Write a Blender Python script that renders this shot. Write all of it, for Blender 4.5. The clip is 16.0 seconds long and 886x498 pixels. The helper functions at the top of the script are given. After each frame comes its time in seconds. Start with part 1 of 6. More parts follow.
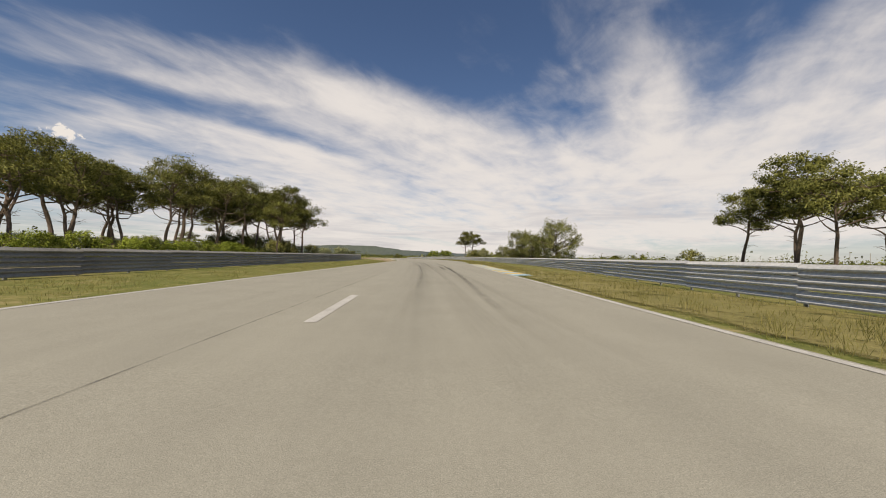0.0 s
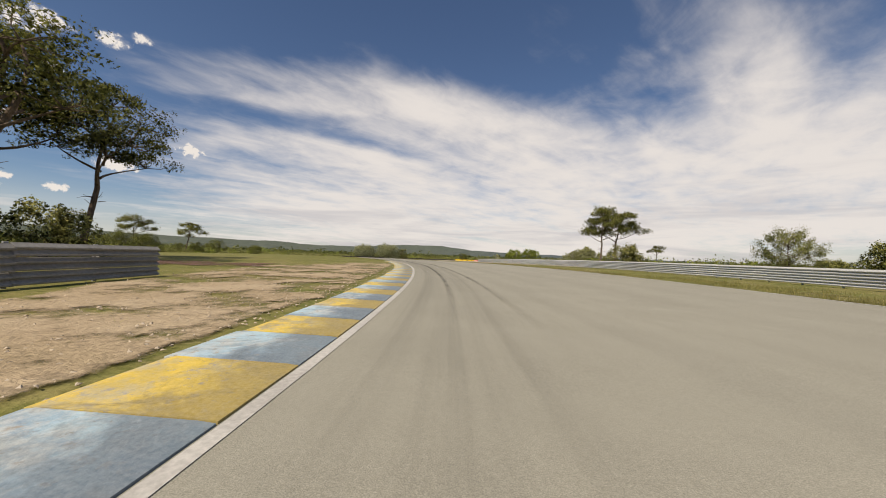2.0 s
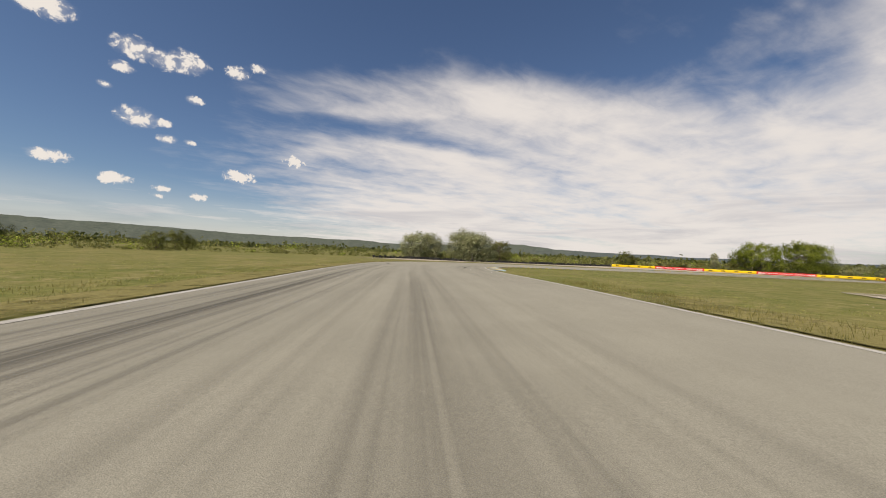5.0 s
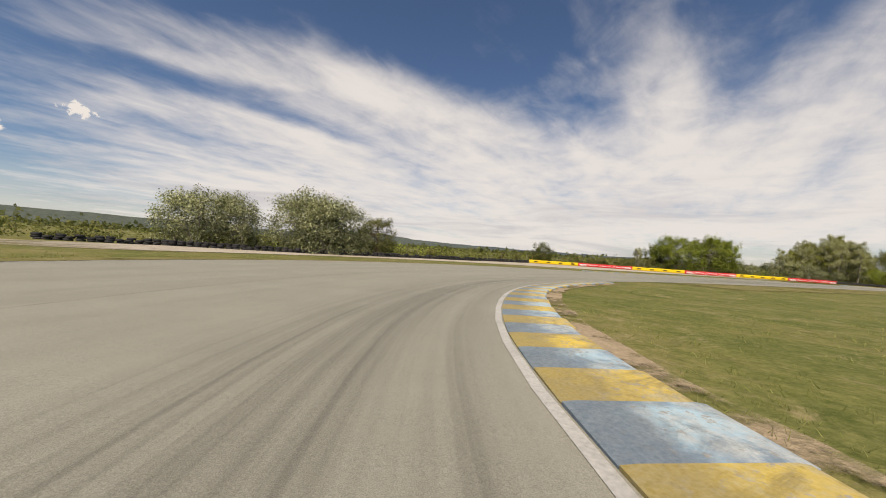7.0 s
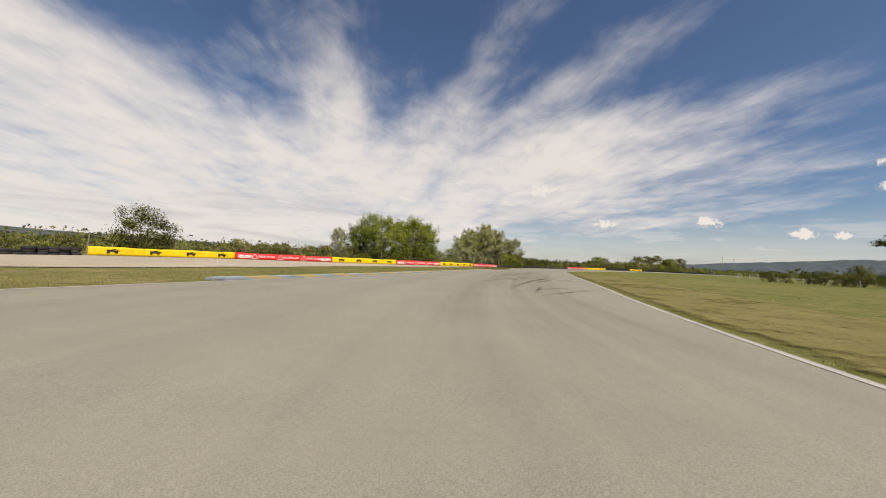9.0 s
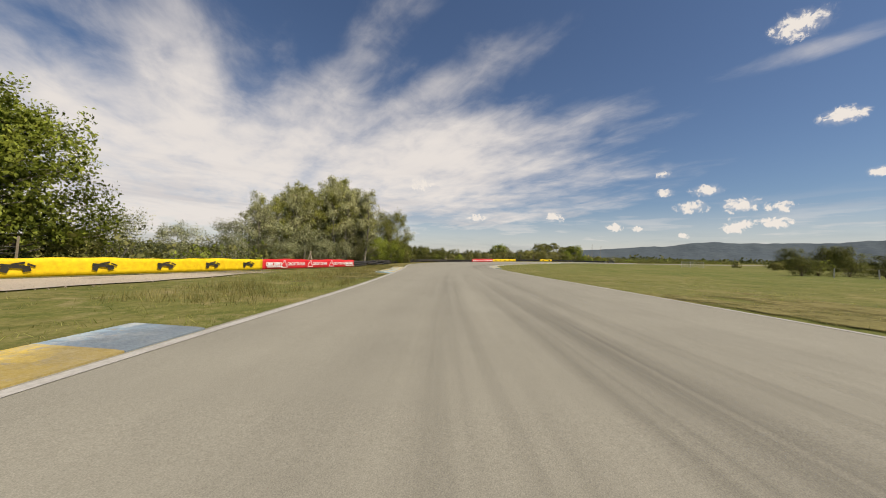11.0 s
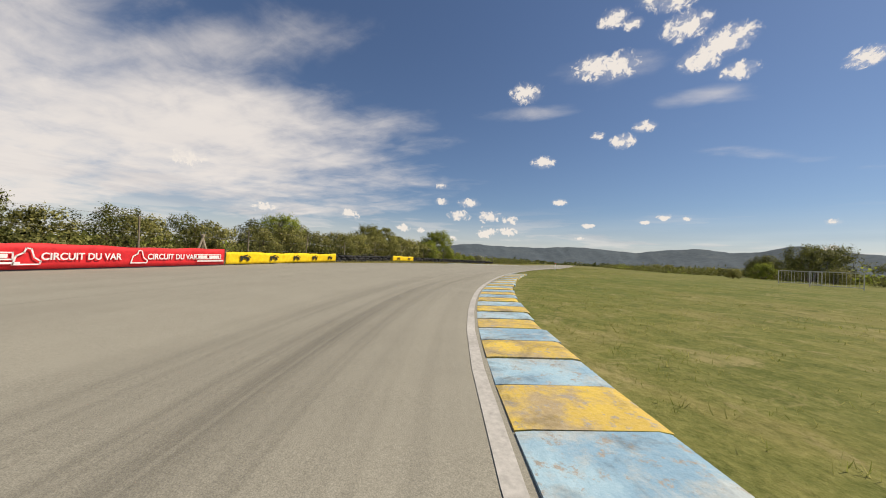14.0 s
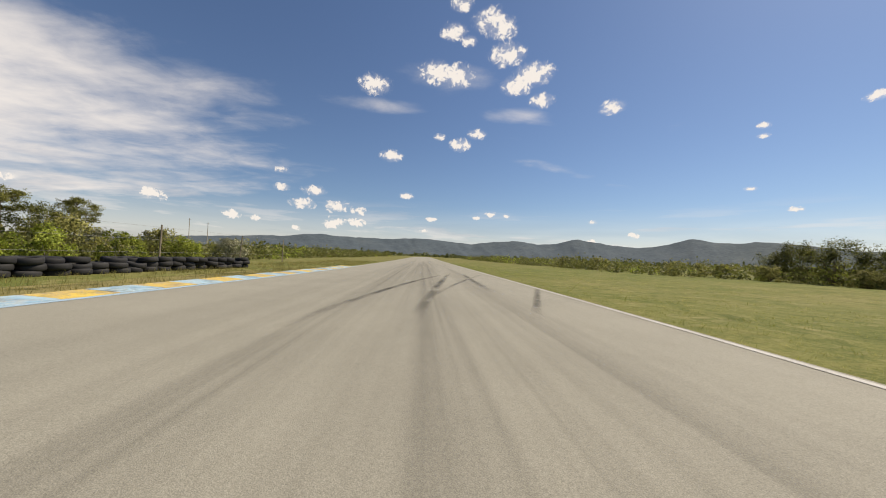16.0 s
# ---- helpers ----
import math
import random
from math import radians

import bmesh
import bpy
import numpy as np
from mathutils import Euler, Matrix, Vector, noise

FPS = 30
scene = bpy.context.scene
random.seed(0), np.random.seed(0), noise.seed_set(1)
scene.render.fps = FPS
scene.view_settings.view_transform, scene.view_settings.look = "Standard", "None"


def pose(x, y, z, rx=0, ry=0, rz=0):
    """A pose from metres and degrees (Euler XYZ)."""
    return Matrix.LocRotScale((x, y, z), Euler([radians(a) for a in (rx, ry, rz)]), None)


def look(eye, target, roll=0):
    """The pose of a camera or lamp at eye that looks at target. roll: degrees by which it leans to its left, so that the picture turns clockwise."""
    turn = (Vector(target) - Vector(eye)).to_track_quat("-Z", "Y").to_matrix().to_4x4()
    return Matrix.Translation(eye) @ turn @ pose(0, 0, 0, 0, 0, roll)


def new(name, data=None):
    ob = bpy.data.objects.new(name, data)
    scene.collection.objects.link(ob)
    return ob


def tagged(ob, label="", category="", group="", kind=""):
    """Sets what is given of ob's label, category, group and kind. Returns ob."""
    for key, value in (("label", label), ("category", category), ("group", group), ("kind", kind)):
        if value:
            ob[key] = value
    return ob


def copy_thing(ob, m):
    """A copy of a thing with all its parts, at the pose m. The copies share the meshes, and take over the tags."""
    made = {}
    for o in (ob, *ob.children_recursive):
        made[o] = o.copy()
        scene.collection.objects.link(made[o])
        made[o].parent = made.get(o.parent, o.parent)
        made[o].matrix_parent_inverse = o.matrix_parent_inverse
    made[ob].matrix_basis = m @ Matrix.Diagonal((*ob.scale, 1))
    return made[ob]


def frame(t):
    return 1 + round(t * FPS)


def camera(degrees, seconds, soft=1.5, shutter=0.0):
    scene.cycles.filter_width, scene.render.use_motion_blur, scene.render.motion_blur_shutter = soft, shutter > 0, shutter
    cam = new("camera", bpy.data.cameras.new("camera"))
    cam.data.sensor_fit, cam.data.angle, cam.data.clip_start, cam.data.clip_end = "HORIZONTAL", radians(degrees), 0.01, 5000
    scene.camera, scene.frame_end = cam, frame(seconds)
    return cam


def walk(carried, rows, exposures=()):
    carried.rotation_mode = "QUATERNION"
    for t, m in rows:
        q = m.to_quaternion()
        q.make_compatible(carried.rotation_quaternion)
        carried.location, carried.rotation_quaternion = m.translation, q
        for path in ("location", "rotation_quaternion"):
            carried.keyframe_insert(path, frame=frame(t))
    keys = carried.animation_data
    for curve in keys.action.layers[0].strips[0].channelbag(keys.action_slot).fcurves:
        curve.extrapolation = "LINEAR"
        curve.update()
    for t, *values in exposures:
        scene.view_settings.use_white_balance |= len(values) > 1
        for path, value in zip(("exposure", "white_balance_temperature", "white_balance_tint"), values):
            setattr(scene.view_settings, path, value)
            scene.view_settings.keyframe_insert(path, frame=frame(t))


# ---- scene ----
cam = camera(105.5, 16.0, soft=1.0)


def aimed(x, y, z, yaw, pitch, roll):
    """A camera pose from its place and its heading (left of +y), tilt and lean in degrees."""
    a, b = radians(yaw), radians(pitch)
    ahead = Vector((-math.sin(a) * math.cos(b), math.cos(a) * math.cos(b), math.sin(b)))
    return look((x, y, z), Vector((x, y, z)) + ahead, roll)


DRIVE = [
    (0.0, -0.00, 0.00, 1.00, 0.02, 1.46, 1.30),
    (0.5, -1.22, 18.49, 1.12, 2.58, 1.69, 1.10),
    (1.0, -2.82, 36.45, 1.20, 4.61, 1.85, 1.57),
    (1.5, -4.98, 53.65, 1.23, 7.31, 1.60, 1.69),
    (2.0, -8.26, 70.44, 1.30, 11.56, 1.22, 1.93),
    (2.5, -12.70, 86.88, 1.39, 15.99, 1.08, 1.64),
    (3.0, -17.76, 102.76, 1.46, 19.27, 1.23, 2.44),
    (3.5, -24.01, 117.92, 1.50, 22.48, 0.64, 2.20),
    (4.0, -30.50, 131.99, 1.38, 24.93, 0.57, 2.14),
    (4.5, -36.76, 144.99, 1.21, 25.08, 0.61, 2.16),
    (5.0, -42.46, 156.84, 1.14, 24.56, 0.59, 2.21),
    (5.5, -47.33, 167.32, 1.09, 23.38, 0.38, 2.29),
    (6.0, -51.07, 176.32, 1.04, 19.61, -0.02, 2.43),
    (6.5, -53.26, 184.15, 0.93, 11.30, -0.32, 2.69),
    (7.0, -54.07, 191.63, 0.79, 1.01, -0.07, 3.65),
    (7.5, -53.48, 198.62, 0.62, -11.78, 0.46, 4.10),
    (8.0, -51.38, 206.11, 0.40, -25.32, 1.05, 3.24),
    (8.5, -46.96, 213.82, 0.24, -37.71, 1.58, 2.93),
    (9.0, -40.80, 221.08, 0.15, -49.78, 1.56, 2.86),
    (9.5, -33.14, 227.10, 0.13, -59.21, 1.76, 2.34),
    (10.0, -24.15, 232.13, 0.08, -64.56, 1.25, 1.79),
    (10.5, -14.00, 236.80, 0.02, -67.81, 0.98, 1.71),
    (11.0, -3.11, 241.26, -0.06, -69.76, 1.03, 1.62),
    (11.5, 8.06, 245.42, -0.14, -71.72, 1.20, 1.42),
    (12.0, 19.17, 249.10, -0.27, -75.21, 0.63, 1.34),
    (12.5, 30.80, 251.84, -0.43, -80.59, 0.63, 2.17),
    (13.0, 41.65, 253.42, -0.58, -86.84, 0.88, 2.82),
    (13.5, 51.29, 253.50, -0.61, -95.04, 1.14, 3.12),
    (14.0, 61.08, 252.32, -0.56, -103.63, 1.66, 2.99),
    (14.5, 71.33, 249.28, -0.39, -112.05, 1.96, 3.74),
    (15.0, 82.59, 243.96, -0.20, -119.22, 1.47, 3.35),
    (15.5, 93.76, 237.16, -0.07, -125.48, 1.44, 2.76),
    (16.0, 104.51, 229.47, -0.11, -129.02, 1.37, 2.48),
]
walk(cam, [(t, aimed(*row)) for t, *row in DRIVE], [(0.0, 0.0, 7150, 12), (13.5, 0.0, 7150, 12), (15.0, 0.10, 7150, 12), (16.0, 0.12, 7150, 12)])

# ---- world, sun ----
SUN_AZ, SUN_EL = 170.0, 50.0
world = bpy.data.worlds.new("sky")
scene.world = world
world.use_nodes = True


def build_sky():
    nt = world.node_tree
    nt.nodes.clear()
    N, L = nt.nodes.new, nt.links.new

    def math_node(op, a, b=None, c=None):
        n = N("ShaderNodeMath")
        n.operation = op
        for i, v in enumerate((a, b, c)):
            if v is None:
                continue
            if isinstance(v, (int, float)):
                n.inputs[i].default_value = v
            else:
                L(v, n.inputs[i])
        return n.outputs[0]

    def ramp(v, lo, hi):
        n = N("ShaderNodeMapRange")
        n.interpolation_type = "SMOOTHSTEP"
        L(v, n.inputs[0])
        n.inputs[1].default_value, n.inputs[2].default_value = lo, hi
        return n.outputs[0]

    def noise_node(vec, scale, detail, rough, dist=0.0):
        n = N("ShaderNodeTexNoise")
        L(vec, n.inputs["Vector"])
        n.inputs["Scale"].default_value, n.inputs["Detail"].default_value = scale, detail
        n.inputs["Roughness"].default_value, n.inputs["Distortion"].default_value = rough, dist
        return n.outputs["Fac"]

    sky = N("ShaderNodeTexSky")
    sky.sky_type = "NISHITA"
    sky.sun_disc = False
    sky.sun_elevation = radians(SUN_EL)
    sky.sun_rotation = radians(-SUN_AZ)
    sky.air_density, sky.dust_density, sky.ozone_density = 1.0, 0.4, 2.2
    geo = N("ShaderNodeTexCoord")
    sep = N("ShaderNodeSeparateXYZ")
    L(geo.outputs["Generated"], sep.inputs[0])
    x, y, z = sep.outputs
    up = math_node("MAXIMUM", z, 0.015)
    # a flat layer of high cloud, in streaks that run towards azimuth -38 degrees
    hi = math_node("ADD", up, 0.10)
    px, py = math_node("DIVIDE", x, hi), math_node("DIVIDE", y, hi)
    ax, ay = math.sin(radians(38)), math.cos(radians(38))
    along = math_node("ADD", math_node("MULTIPLY", px, ax), math_node("MULTIPLY", py, ay))
    across = math_node("SUBTRACT", math_node("MULTIPLY", px, ay), math_node("MULTIPLY", py, ax))
    comb = N("ShaderNodeCombineXYZ")
    L(math_node("MULTIPLY", along, 0.30), comb.inputs[0])
    L(across, comb.inputs[1])
    flow = comb.outputs[0]
    streak = noise_node(flow, 1.7, 9, 0.58, 0.30)
    comb2 = N("ShaderNodeCombineXYZ")
    L(math_node("MULTIPLY", along, 0.5), comb2.inputs[0])
    L(across, comb2.inputs[1])
    comb2.inputs[2].default_value = 4.2
    broad = noise_node(comb2.outputs[0], 0.75, 5, 0.55, 0.5)
    # feathery cross-grain within the streaks
    comb3 = N("ShaderNodeCombineXYZ")
    L(math_node("MULTIPLY", along, 0.75), comb3.inputs[0])
    L(across, comb3.inputs[1])
    feather = noise_node(comb3.outputs[0], 4.6, 8, 0.58, 0.35)
    # single bands and gaps of the layer: along, across, turn, half length, half width, weight
    flat = N("ShaderNodeCombineXYZ")
    L(along, flat.inputs[0])
    L(across, flat.inputs[1])
    bands = [(0.63, -1.64, 22, 0.75, 0.17, 0.42), (1.48, -1.24, 25, 0.75, 0.20, 0.34), (0.75, -2.50, 12, 1.0, 0.28, 0.34), (0.05, -2.12, 21, 0.45, 0.10, 0.30), (1.97, -0.23, -4, 0.8, 0.13, 0.30), (1.97, 0.30, 0, 0.55, 0.13, 0.14),
             (1.14, 0.44, -9, 0.35, 0.10, 0.40), (1.30, 0.90, -2, 0.75, 0.16, 0.42), (1.50, 1.52, -38, 0.85, 0.20, 0.34), (1.75, 2.10, -55, 1.1, 0.28, 0.34), (0.34, 1.80, -12, 0.22, 0.09, 0.95), (-0.42, 1.84, 2, 0.22, 0.09, 0.95), (0.0, 1.53, -3, 0.30, 0.13, 0.95), (-0.99, 2.63, -20, 0.6, 0.10, 0.75)]
    gaps = [(1.25, -0.93, 14, 0.75, 0.17, 0.36), (0.65, -1.05, 48, 0.75, 0.30, 0.20), (0.82, -2.12, 8, 0.7, 0.11, 0.34), (1.81, 0.02, 0, 0.42, 0.11, 0.26), (1.60, -0.62, 12, 0.45, 0.13, 0.24), (1.28, 0.24, 4, 0.35, 0.09, 0.30), (1.15, 0.66, -8, 0.45, 0.08, 0.34),
            (1.0, 1.22, -24, 0.7, 0.13, 0.34), (3.9, 2.5, -18, 2.4, 0.40, 0.40)]
    shape = None
    for sign, rows in ((1, bands), (-1, gaps)):
        for a0, c0, turn, half, wide, weight in rows:
            mp = N("ShaderNodeMapping")
            mp.vector_type = "TEXTURE"
            L(flat.outputs[0], mp.inputs["Vector"])
            mp.inputs["Location"].default_value = (a0, c0, 0)
            mp.inputs["Rotation"].default_value = (0, 0, radians(turn))
            mp.inputs["Scale"].default_value = (half, wide, 1)
            ln = N("ShaderNodeVectorMath")
            ln.operation = "LENGTH"
            L(mp.outputs[0], ln.inputs[0])
            fade = N("ShaderNodeMapRange")
            fade.interpolation_type = "SMOOTHSTEP"
            L(ln.outputs["Value"], fade.inputs[0])
            fade.inputs[1].default_value, fade.inputs[2].default_value, fade.inputs[3].default_value, fade.inputs[4].default_value = 0.0, 1.9, sign * weight * 0.55, 0.0
            shape = fade.outputs[0] if shape is None else math_node("ADD", shape, fade.outputs[0])
    # the layer thins out towards the side away from azimuth -20
    bx, by = math.sin(radians(22)), math.cos(radians(22))
    side = math_node("ADD", math_node("MULTIPLY", x, bx), math_node("MULTIPLY", y, by))
    thick = ramp(side, -0.22, 0.80)
    low = math_node("SUBTRACT", 1.0, ramp(z, 0.02, 0.62))
    cover = math_node("ADD", math_node("MULTIPLY", thick, 0.43), math_node("MULTIPLY", math_node("MULTIPLY", low, thick), 0.58))
    dens = math_node("ADD", math_node("ADD", math_node("MULTIPLY", streak, 0.85), math_node("MULTIPLY", broad, 0.8)), math_node("SUBTRACT", cover, 1.60))
    dens = math_node("ADD", dens, math_node("ADD", math_node("MULTIPLY", feather, 0.62), shape))
    # it is thinnest overhead
    dens = math_node("SUBTRACT", dens, math_node("MULTIPLY", ramp(z, 0.30, 0.62), 0.16))
    # its lower edge lifts off the horizon on the eastern side, where clear sky shows below it
    gx, gy = math.sin(radians(100)), math.cos(radians(100))
    east = ramp(math_node("ADD", math_node("MULTIPLY", x, gx), math_node("MULTIPLY", y, gy)), 0.62, 0.92)
    under = math_node("SUBTRACT", 1.0, ramp(z, 0.05, 0.13))
    dens = math_node("SUBTRACT", dens, math_node("MULTIPLY", math_node("MULTIPLY", east, under), 0.75))
    gx, gy = math.sin(radians(75)), math.cos(radians(75))
    north_east = ramp(math_node("ADD", math_node("MULTIPLY", x, gx), math_node("MULTIPLY", y, gy)), 0.50, 0.85)
    dens = math_node("SUBTRACT", dens, math_node("MULTIPLY", math_node("MULTIPLY", north_east, math_node("SUBTRACT", 1.0, ramp(z, 0.03, 0.08))), 0.42))
    cirrus = math_node("MULTIPLY", ramp(dens, -0.24, 0.56), 0.96)
    # small fair-weather clouds at known headings: azimuth, height, half width
    puffs_west = [(67.8, 22.7, 2.6), (64.6, 22.4, 2.6), (62.6, 22.9, 2.8), (56.8, 23.3, 1.9), (54.3, 24.5, 1.4), (67.4, 15.1, 2.6), (64.9, 15.1, 1.2), (64.3, 13.2, 1.4), (61.7, 18.7, 1.3), (70.4, 17.9, 0.9),
                  (68.9, 20.3, 1.4), (69.2, 7.4, 2.2), (64.7, 6.9, 1.4), (56.1, 9.7, 2.8), (48.8, 12.9, 2.3), (60.8, 6.2, 1.6), (65.1, 5.9, 1.1), (62.0, 13.3, 0.9), (75.5, 24, 3.0), (74.5, 9.0, 2.2)]
    puffs_east = [(-116.3, 26.4, 3.2), (-135.6, 35.6, 3.2), (-137.4, 34.6, 3.0), (-138.6, 31.3, 3.4), (-129.3, 34.2, 2.4), (-132.0, 33.1, 1.6), (-126.6, 28.9, 3.6), (-130.2, 28.6, 3.6), (-140.4, 27.2, 3.2), (-143.0, 28.6, 3.6), (-144.4, 24.9, 2.4),
                  (-127.6, 19.7, 1.2), (-131.2, 18.6, 2.4), (-134.0, 20.3, 1.9), (-119.6, 16.2, 2.2), (-155.1, 22.9, 2.2), (-102.8, 12.3, 1.4), (-103.0, 9.6, 1.7), (-107.8, 9.6, 2.4), (-106.2, 7.5, 2.6), (-111.2, 7.4, 3.0), (-114.8, 6.9, 2.0)]
    puffs_low = [(-110.8, 4.8, 3.0), (-114.4, 4.9, 2.4), (-105.3, 3.7, 1.6), (-87.8, 6.5, 2.6), (-65.9, 11.6, 2.8), (-122.4, 10.0, 1.6), (-126.8, 6.2, 1.3), (-125.7, 4.3, 1.0), (-134.5, 6.8, 1.0), (-136.9, 7.5, 1.4), (-139.4, 7.2, 1.2), (-152.9, 6.3, 1.2),
                 (-158.5, 4.4, 1.3), (-152.8, 3.3, 1.3), (-130.4, 37.5, 2.0), (-96.9, 4.9, 2.0), (-75.0, 6.4, 2.4), (-172.4, 17.6, 0.9), (-172.4, 16.4, 0.8), (178.8, 18.4, 1.2), (-175.4, 7.4, 1.1), (-171.3, 10.2, 0.9), (-99.8, 4.6, 1.4)]
    puffs = puffs_west + puffs_east + puffs_low
    total = None
    wob = noise_node(geo.outputs["Generated"], 48.0, 9, 0.66, 0.3)
    for az, el, half in puffs:
        a, e = radians(az), radians(el)
        sub = N("ShaderNodeVectorMath")
        sub.operation = "SUBTRACT"
        L(geo.outputs["Generated"], sub.inputs[0])
        sub.inputs[1].default_value = (-math.sin(a) * math.cos(e), math.cos(a) * math.cos(e), math.sin(e))
        sq = N("ShaderNodeVectorMath")
        sq.operation = "MULTIPLY"
        L(sub.outputs[0], sq.inputs[0])
        sq.inputs[1].default_value = (1.0, 1.0, 1.8 if el > 11 else 2.2)
        ln = N("ShaderNodeVectorMath")
        ln.operation = "LENGTH"
        L(sq.outputs[0], ln.inputs[0])
        k = math_node("SUBTRACT", 1.0, math_node("DIVIDE", ln.outputs["Value"], radians(half * 1.02)))
        total = k if total is None else math_node("MAXIMUM", total, k)
    lump = math_node("ADD", math_node("MULTIPLY", total, 0.80), math_node("MULTIPLY", math_node("SUBTRACT", wob, 0.5), 2.6))
    puff = math_node("MULTIPLY", ramp(lump, 0.22, 0.60), ramp(total, 0.0, 0.30))
    wisp = math_node("MULTIPLY", ramp(math_node("ADD", total, math_node("MULTIPLY", math_node("SUBTRACT", wob, 0.5), 1.6)), 0.0, 0.9), math_node("MULTIPLY", ramp(total, 0.0, 0.4), 0.45))
    puff = math_node("MAXIMUM", puff, wisp)
    # thin banks of cloud close to the horizon
    bank = N("ShaderNodeCombineXYZ")
    L(math_node("MULTIPLY", x, 1.0), bank.inputs[0])
    L(math_node("MULTIPLY", y, 1.0), bank.inputs[1])
    L(math_node("MULTIPLY", z, 9.0), bank.inputs[2])
    banks = math_node("MULTIPLY", ramp(noise_node(bank.outputs[0], 4.0, 5, 0.55), 0.46, 0.66), math_node("SUBTRACT", 1.0, ramp(z, 0.05, 0.17)))
    cloud = math_node("MAXIMUM", math_node("MAXIMUM", cirrus, math_node("MULTIPLY", puff, 0.95)), math_node("MULTIPLY", banks, 0.62))
    # whitish haze low over the land
    cloud = math_node("MAXIMUM", cloud, math_node("MULTIPLY", math_node("SUBTRACT", 1.0, ramp(z, 0.0, 0.16)), 0.50))
    mix = N("ShaderNodeMix")
    mix.data_type = "RGBA"
    L(cloud, mix.inputs["Factor"])
    tint = N("ShaderNodeMix")
    tint.data_type, tint.blend_type = "RGBA", "MULTIPLY"
    tint.inputs["Factor"].default_value = 1.0
    L(sky.outputs[0], tint.inputs["A"])
    tint.inputs["B"].default_value = (0.64, 0.74, 0.88, 1)
    L(tint.outputs["Result"], mix.inputs["A"])
    # cloud light: brilliant where puffs face the sun, greyer in the low far veil
    body = N("ShaderNodeMix")
    body.data_type = "RGBA"
    shade = math_node("MULTIPLY", math_node("SUBTRACT", 1.0, ramp(z, 0.03, 0.30)), ramp(noise_node(bank.outputs[0], 2.6, 6, 0.6, 0.4), 0.42, 0.66))
    L(shade, body.inputs["Factor"])
    body.inputs["A"].default_value = (7.75, 7.65, 7.7, 1)
    body.inputs["B"].default_value = (5.7, 5.75, 6.2, 1)
    lit = N("ShaderNodeMix")
    lit.data_type = "RGBA"
    L(puff, lit.inputs["Factor"])
    L(body.outputs["Result"], lit.inputs["A"])
    lit.inputs["B"].default_value = (8.4, 8.2, 8.0, 1)
    L(lit.outputs["Result"], mix.inputs["B"])
    bg = N("ShaderNodeBackground")
    L(mix.outputs["Result"], bg.inputs["Color"])
    bg.inputs["Strength"].default_value = 0.10
    out = N("ShaderNodeOutputWorld")
    L(bg.outputs[0], out.inputs["Surface"])


build_sky()
sun_lamp = bpy.data.lights.new("sun", "SUN")
sun_lamp.energy, sun_lamp.angle, sun_lamp.color = 5.0, radians(0.53), (1.0, 0.925, 0.79)
sun = new("sun", sun_lamp)
_a, _e = radians(SUN_AZ), radians(SUN_EL)
sun.matrix_world = look(Vector((-math.sin(_a) * math.cos(_e), math.cos(_a) * math.cos(_e), math.sin(_e))) * 100, (0, 0, 0))
scene.view_settings.exposure = 0.0

# ---- materials ----
def material(name, rough=0.8, metal=0.0, spec=0.3):
    m = bpy.data.materials.new(name)
    m.use_nodes = True
    b = m.node_tree.nodes["Principled BSDF"]
    b.inputs["Roughness"].default_value, b.inputs["Metallic"].default_value = rough, metal
    b.inputs["Specular IOR Level"].default_value = spec
    return m, m.node_tree, b


def tex_noise(nt, scale, detail=4, rough=0.55, vec=None, dist=0.0):
    n = nt.nodes.new("ShaderNodeTexNoise")
    n.inputs["Scale"].default_value, n.inputs["Detail"].default_value = scale, detail
    n.inputs["Roughness"].default_value, n.inputs["Distortion"].default_value = rough, dist
    if vec is None:
        vec = nt.nodes.new("ShaderNodeNewGeometry").outputs["Position"]
    nt.links.new(vec, n.inputs["Vector"])
    return n.outputs["Fac"]


def ramp_of(nt, fac, stops):
    r = nt.nodes.new("ShaderNodeValToRGB")
    els = r.color_ramp.elements
    while len(els) < len(stops):
        els.new(0.5)
    for e, (p, col) in zip(els, stops):
        e.position, e.color = p, (*col, 1)
    nt.links.new(fac, r.inputs[0])
    return r.outputs[0]


def mixed(nt, fac, a, b, blend="MIX"):
    m = nt.nodes.new("ShaderNodeMix")
    m.data_type, m.blend_type = "RGBA", blend
    for sock, v in (("Factor", fac), ("A", a), ("B", b)):
        if isinstance(v, (int, float)):
            m.inputs[sock].default_value = v
        elif isinstance(v, tuple):
            m.inputs[sock].default_value = (*v, 1)
        else:
            nt.links.new(v, m.inputs[sock])
    return m.outputs["Result"]


def bumped(nt, bsdf, height, strength=0.3, dist=0.02):
    b = nt.nodes.new("ShaderNodeBump")
    b.inputs["Strength"].default_value, b.inputs["Distance"].default_value = strength, dist
    nt.links.new(height, b.inputs["Height"])
    nt.links.new(b.outputs[0], bsdf.inputs["Normal"])


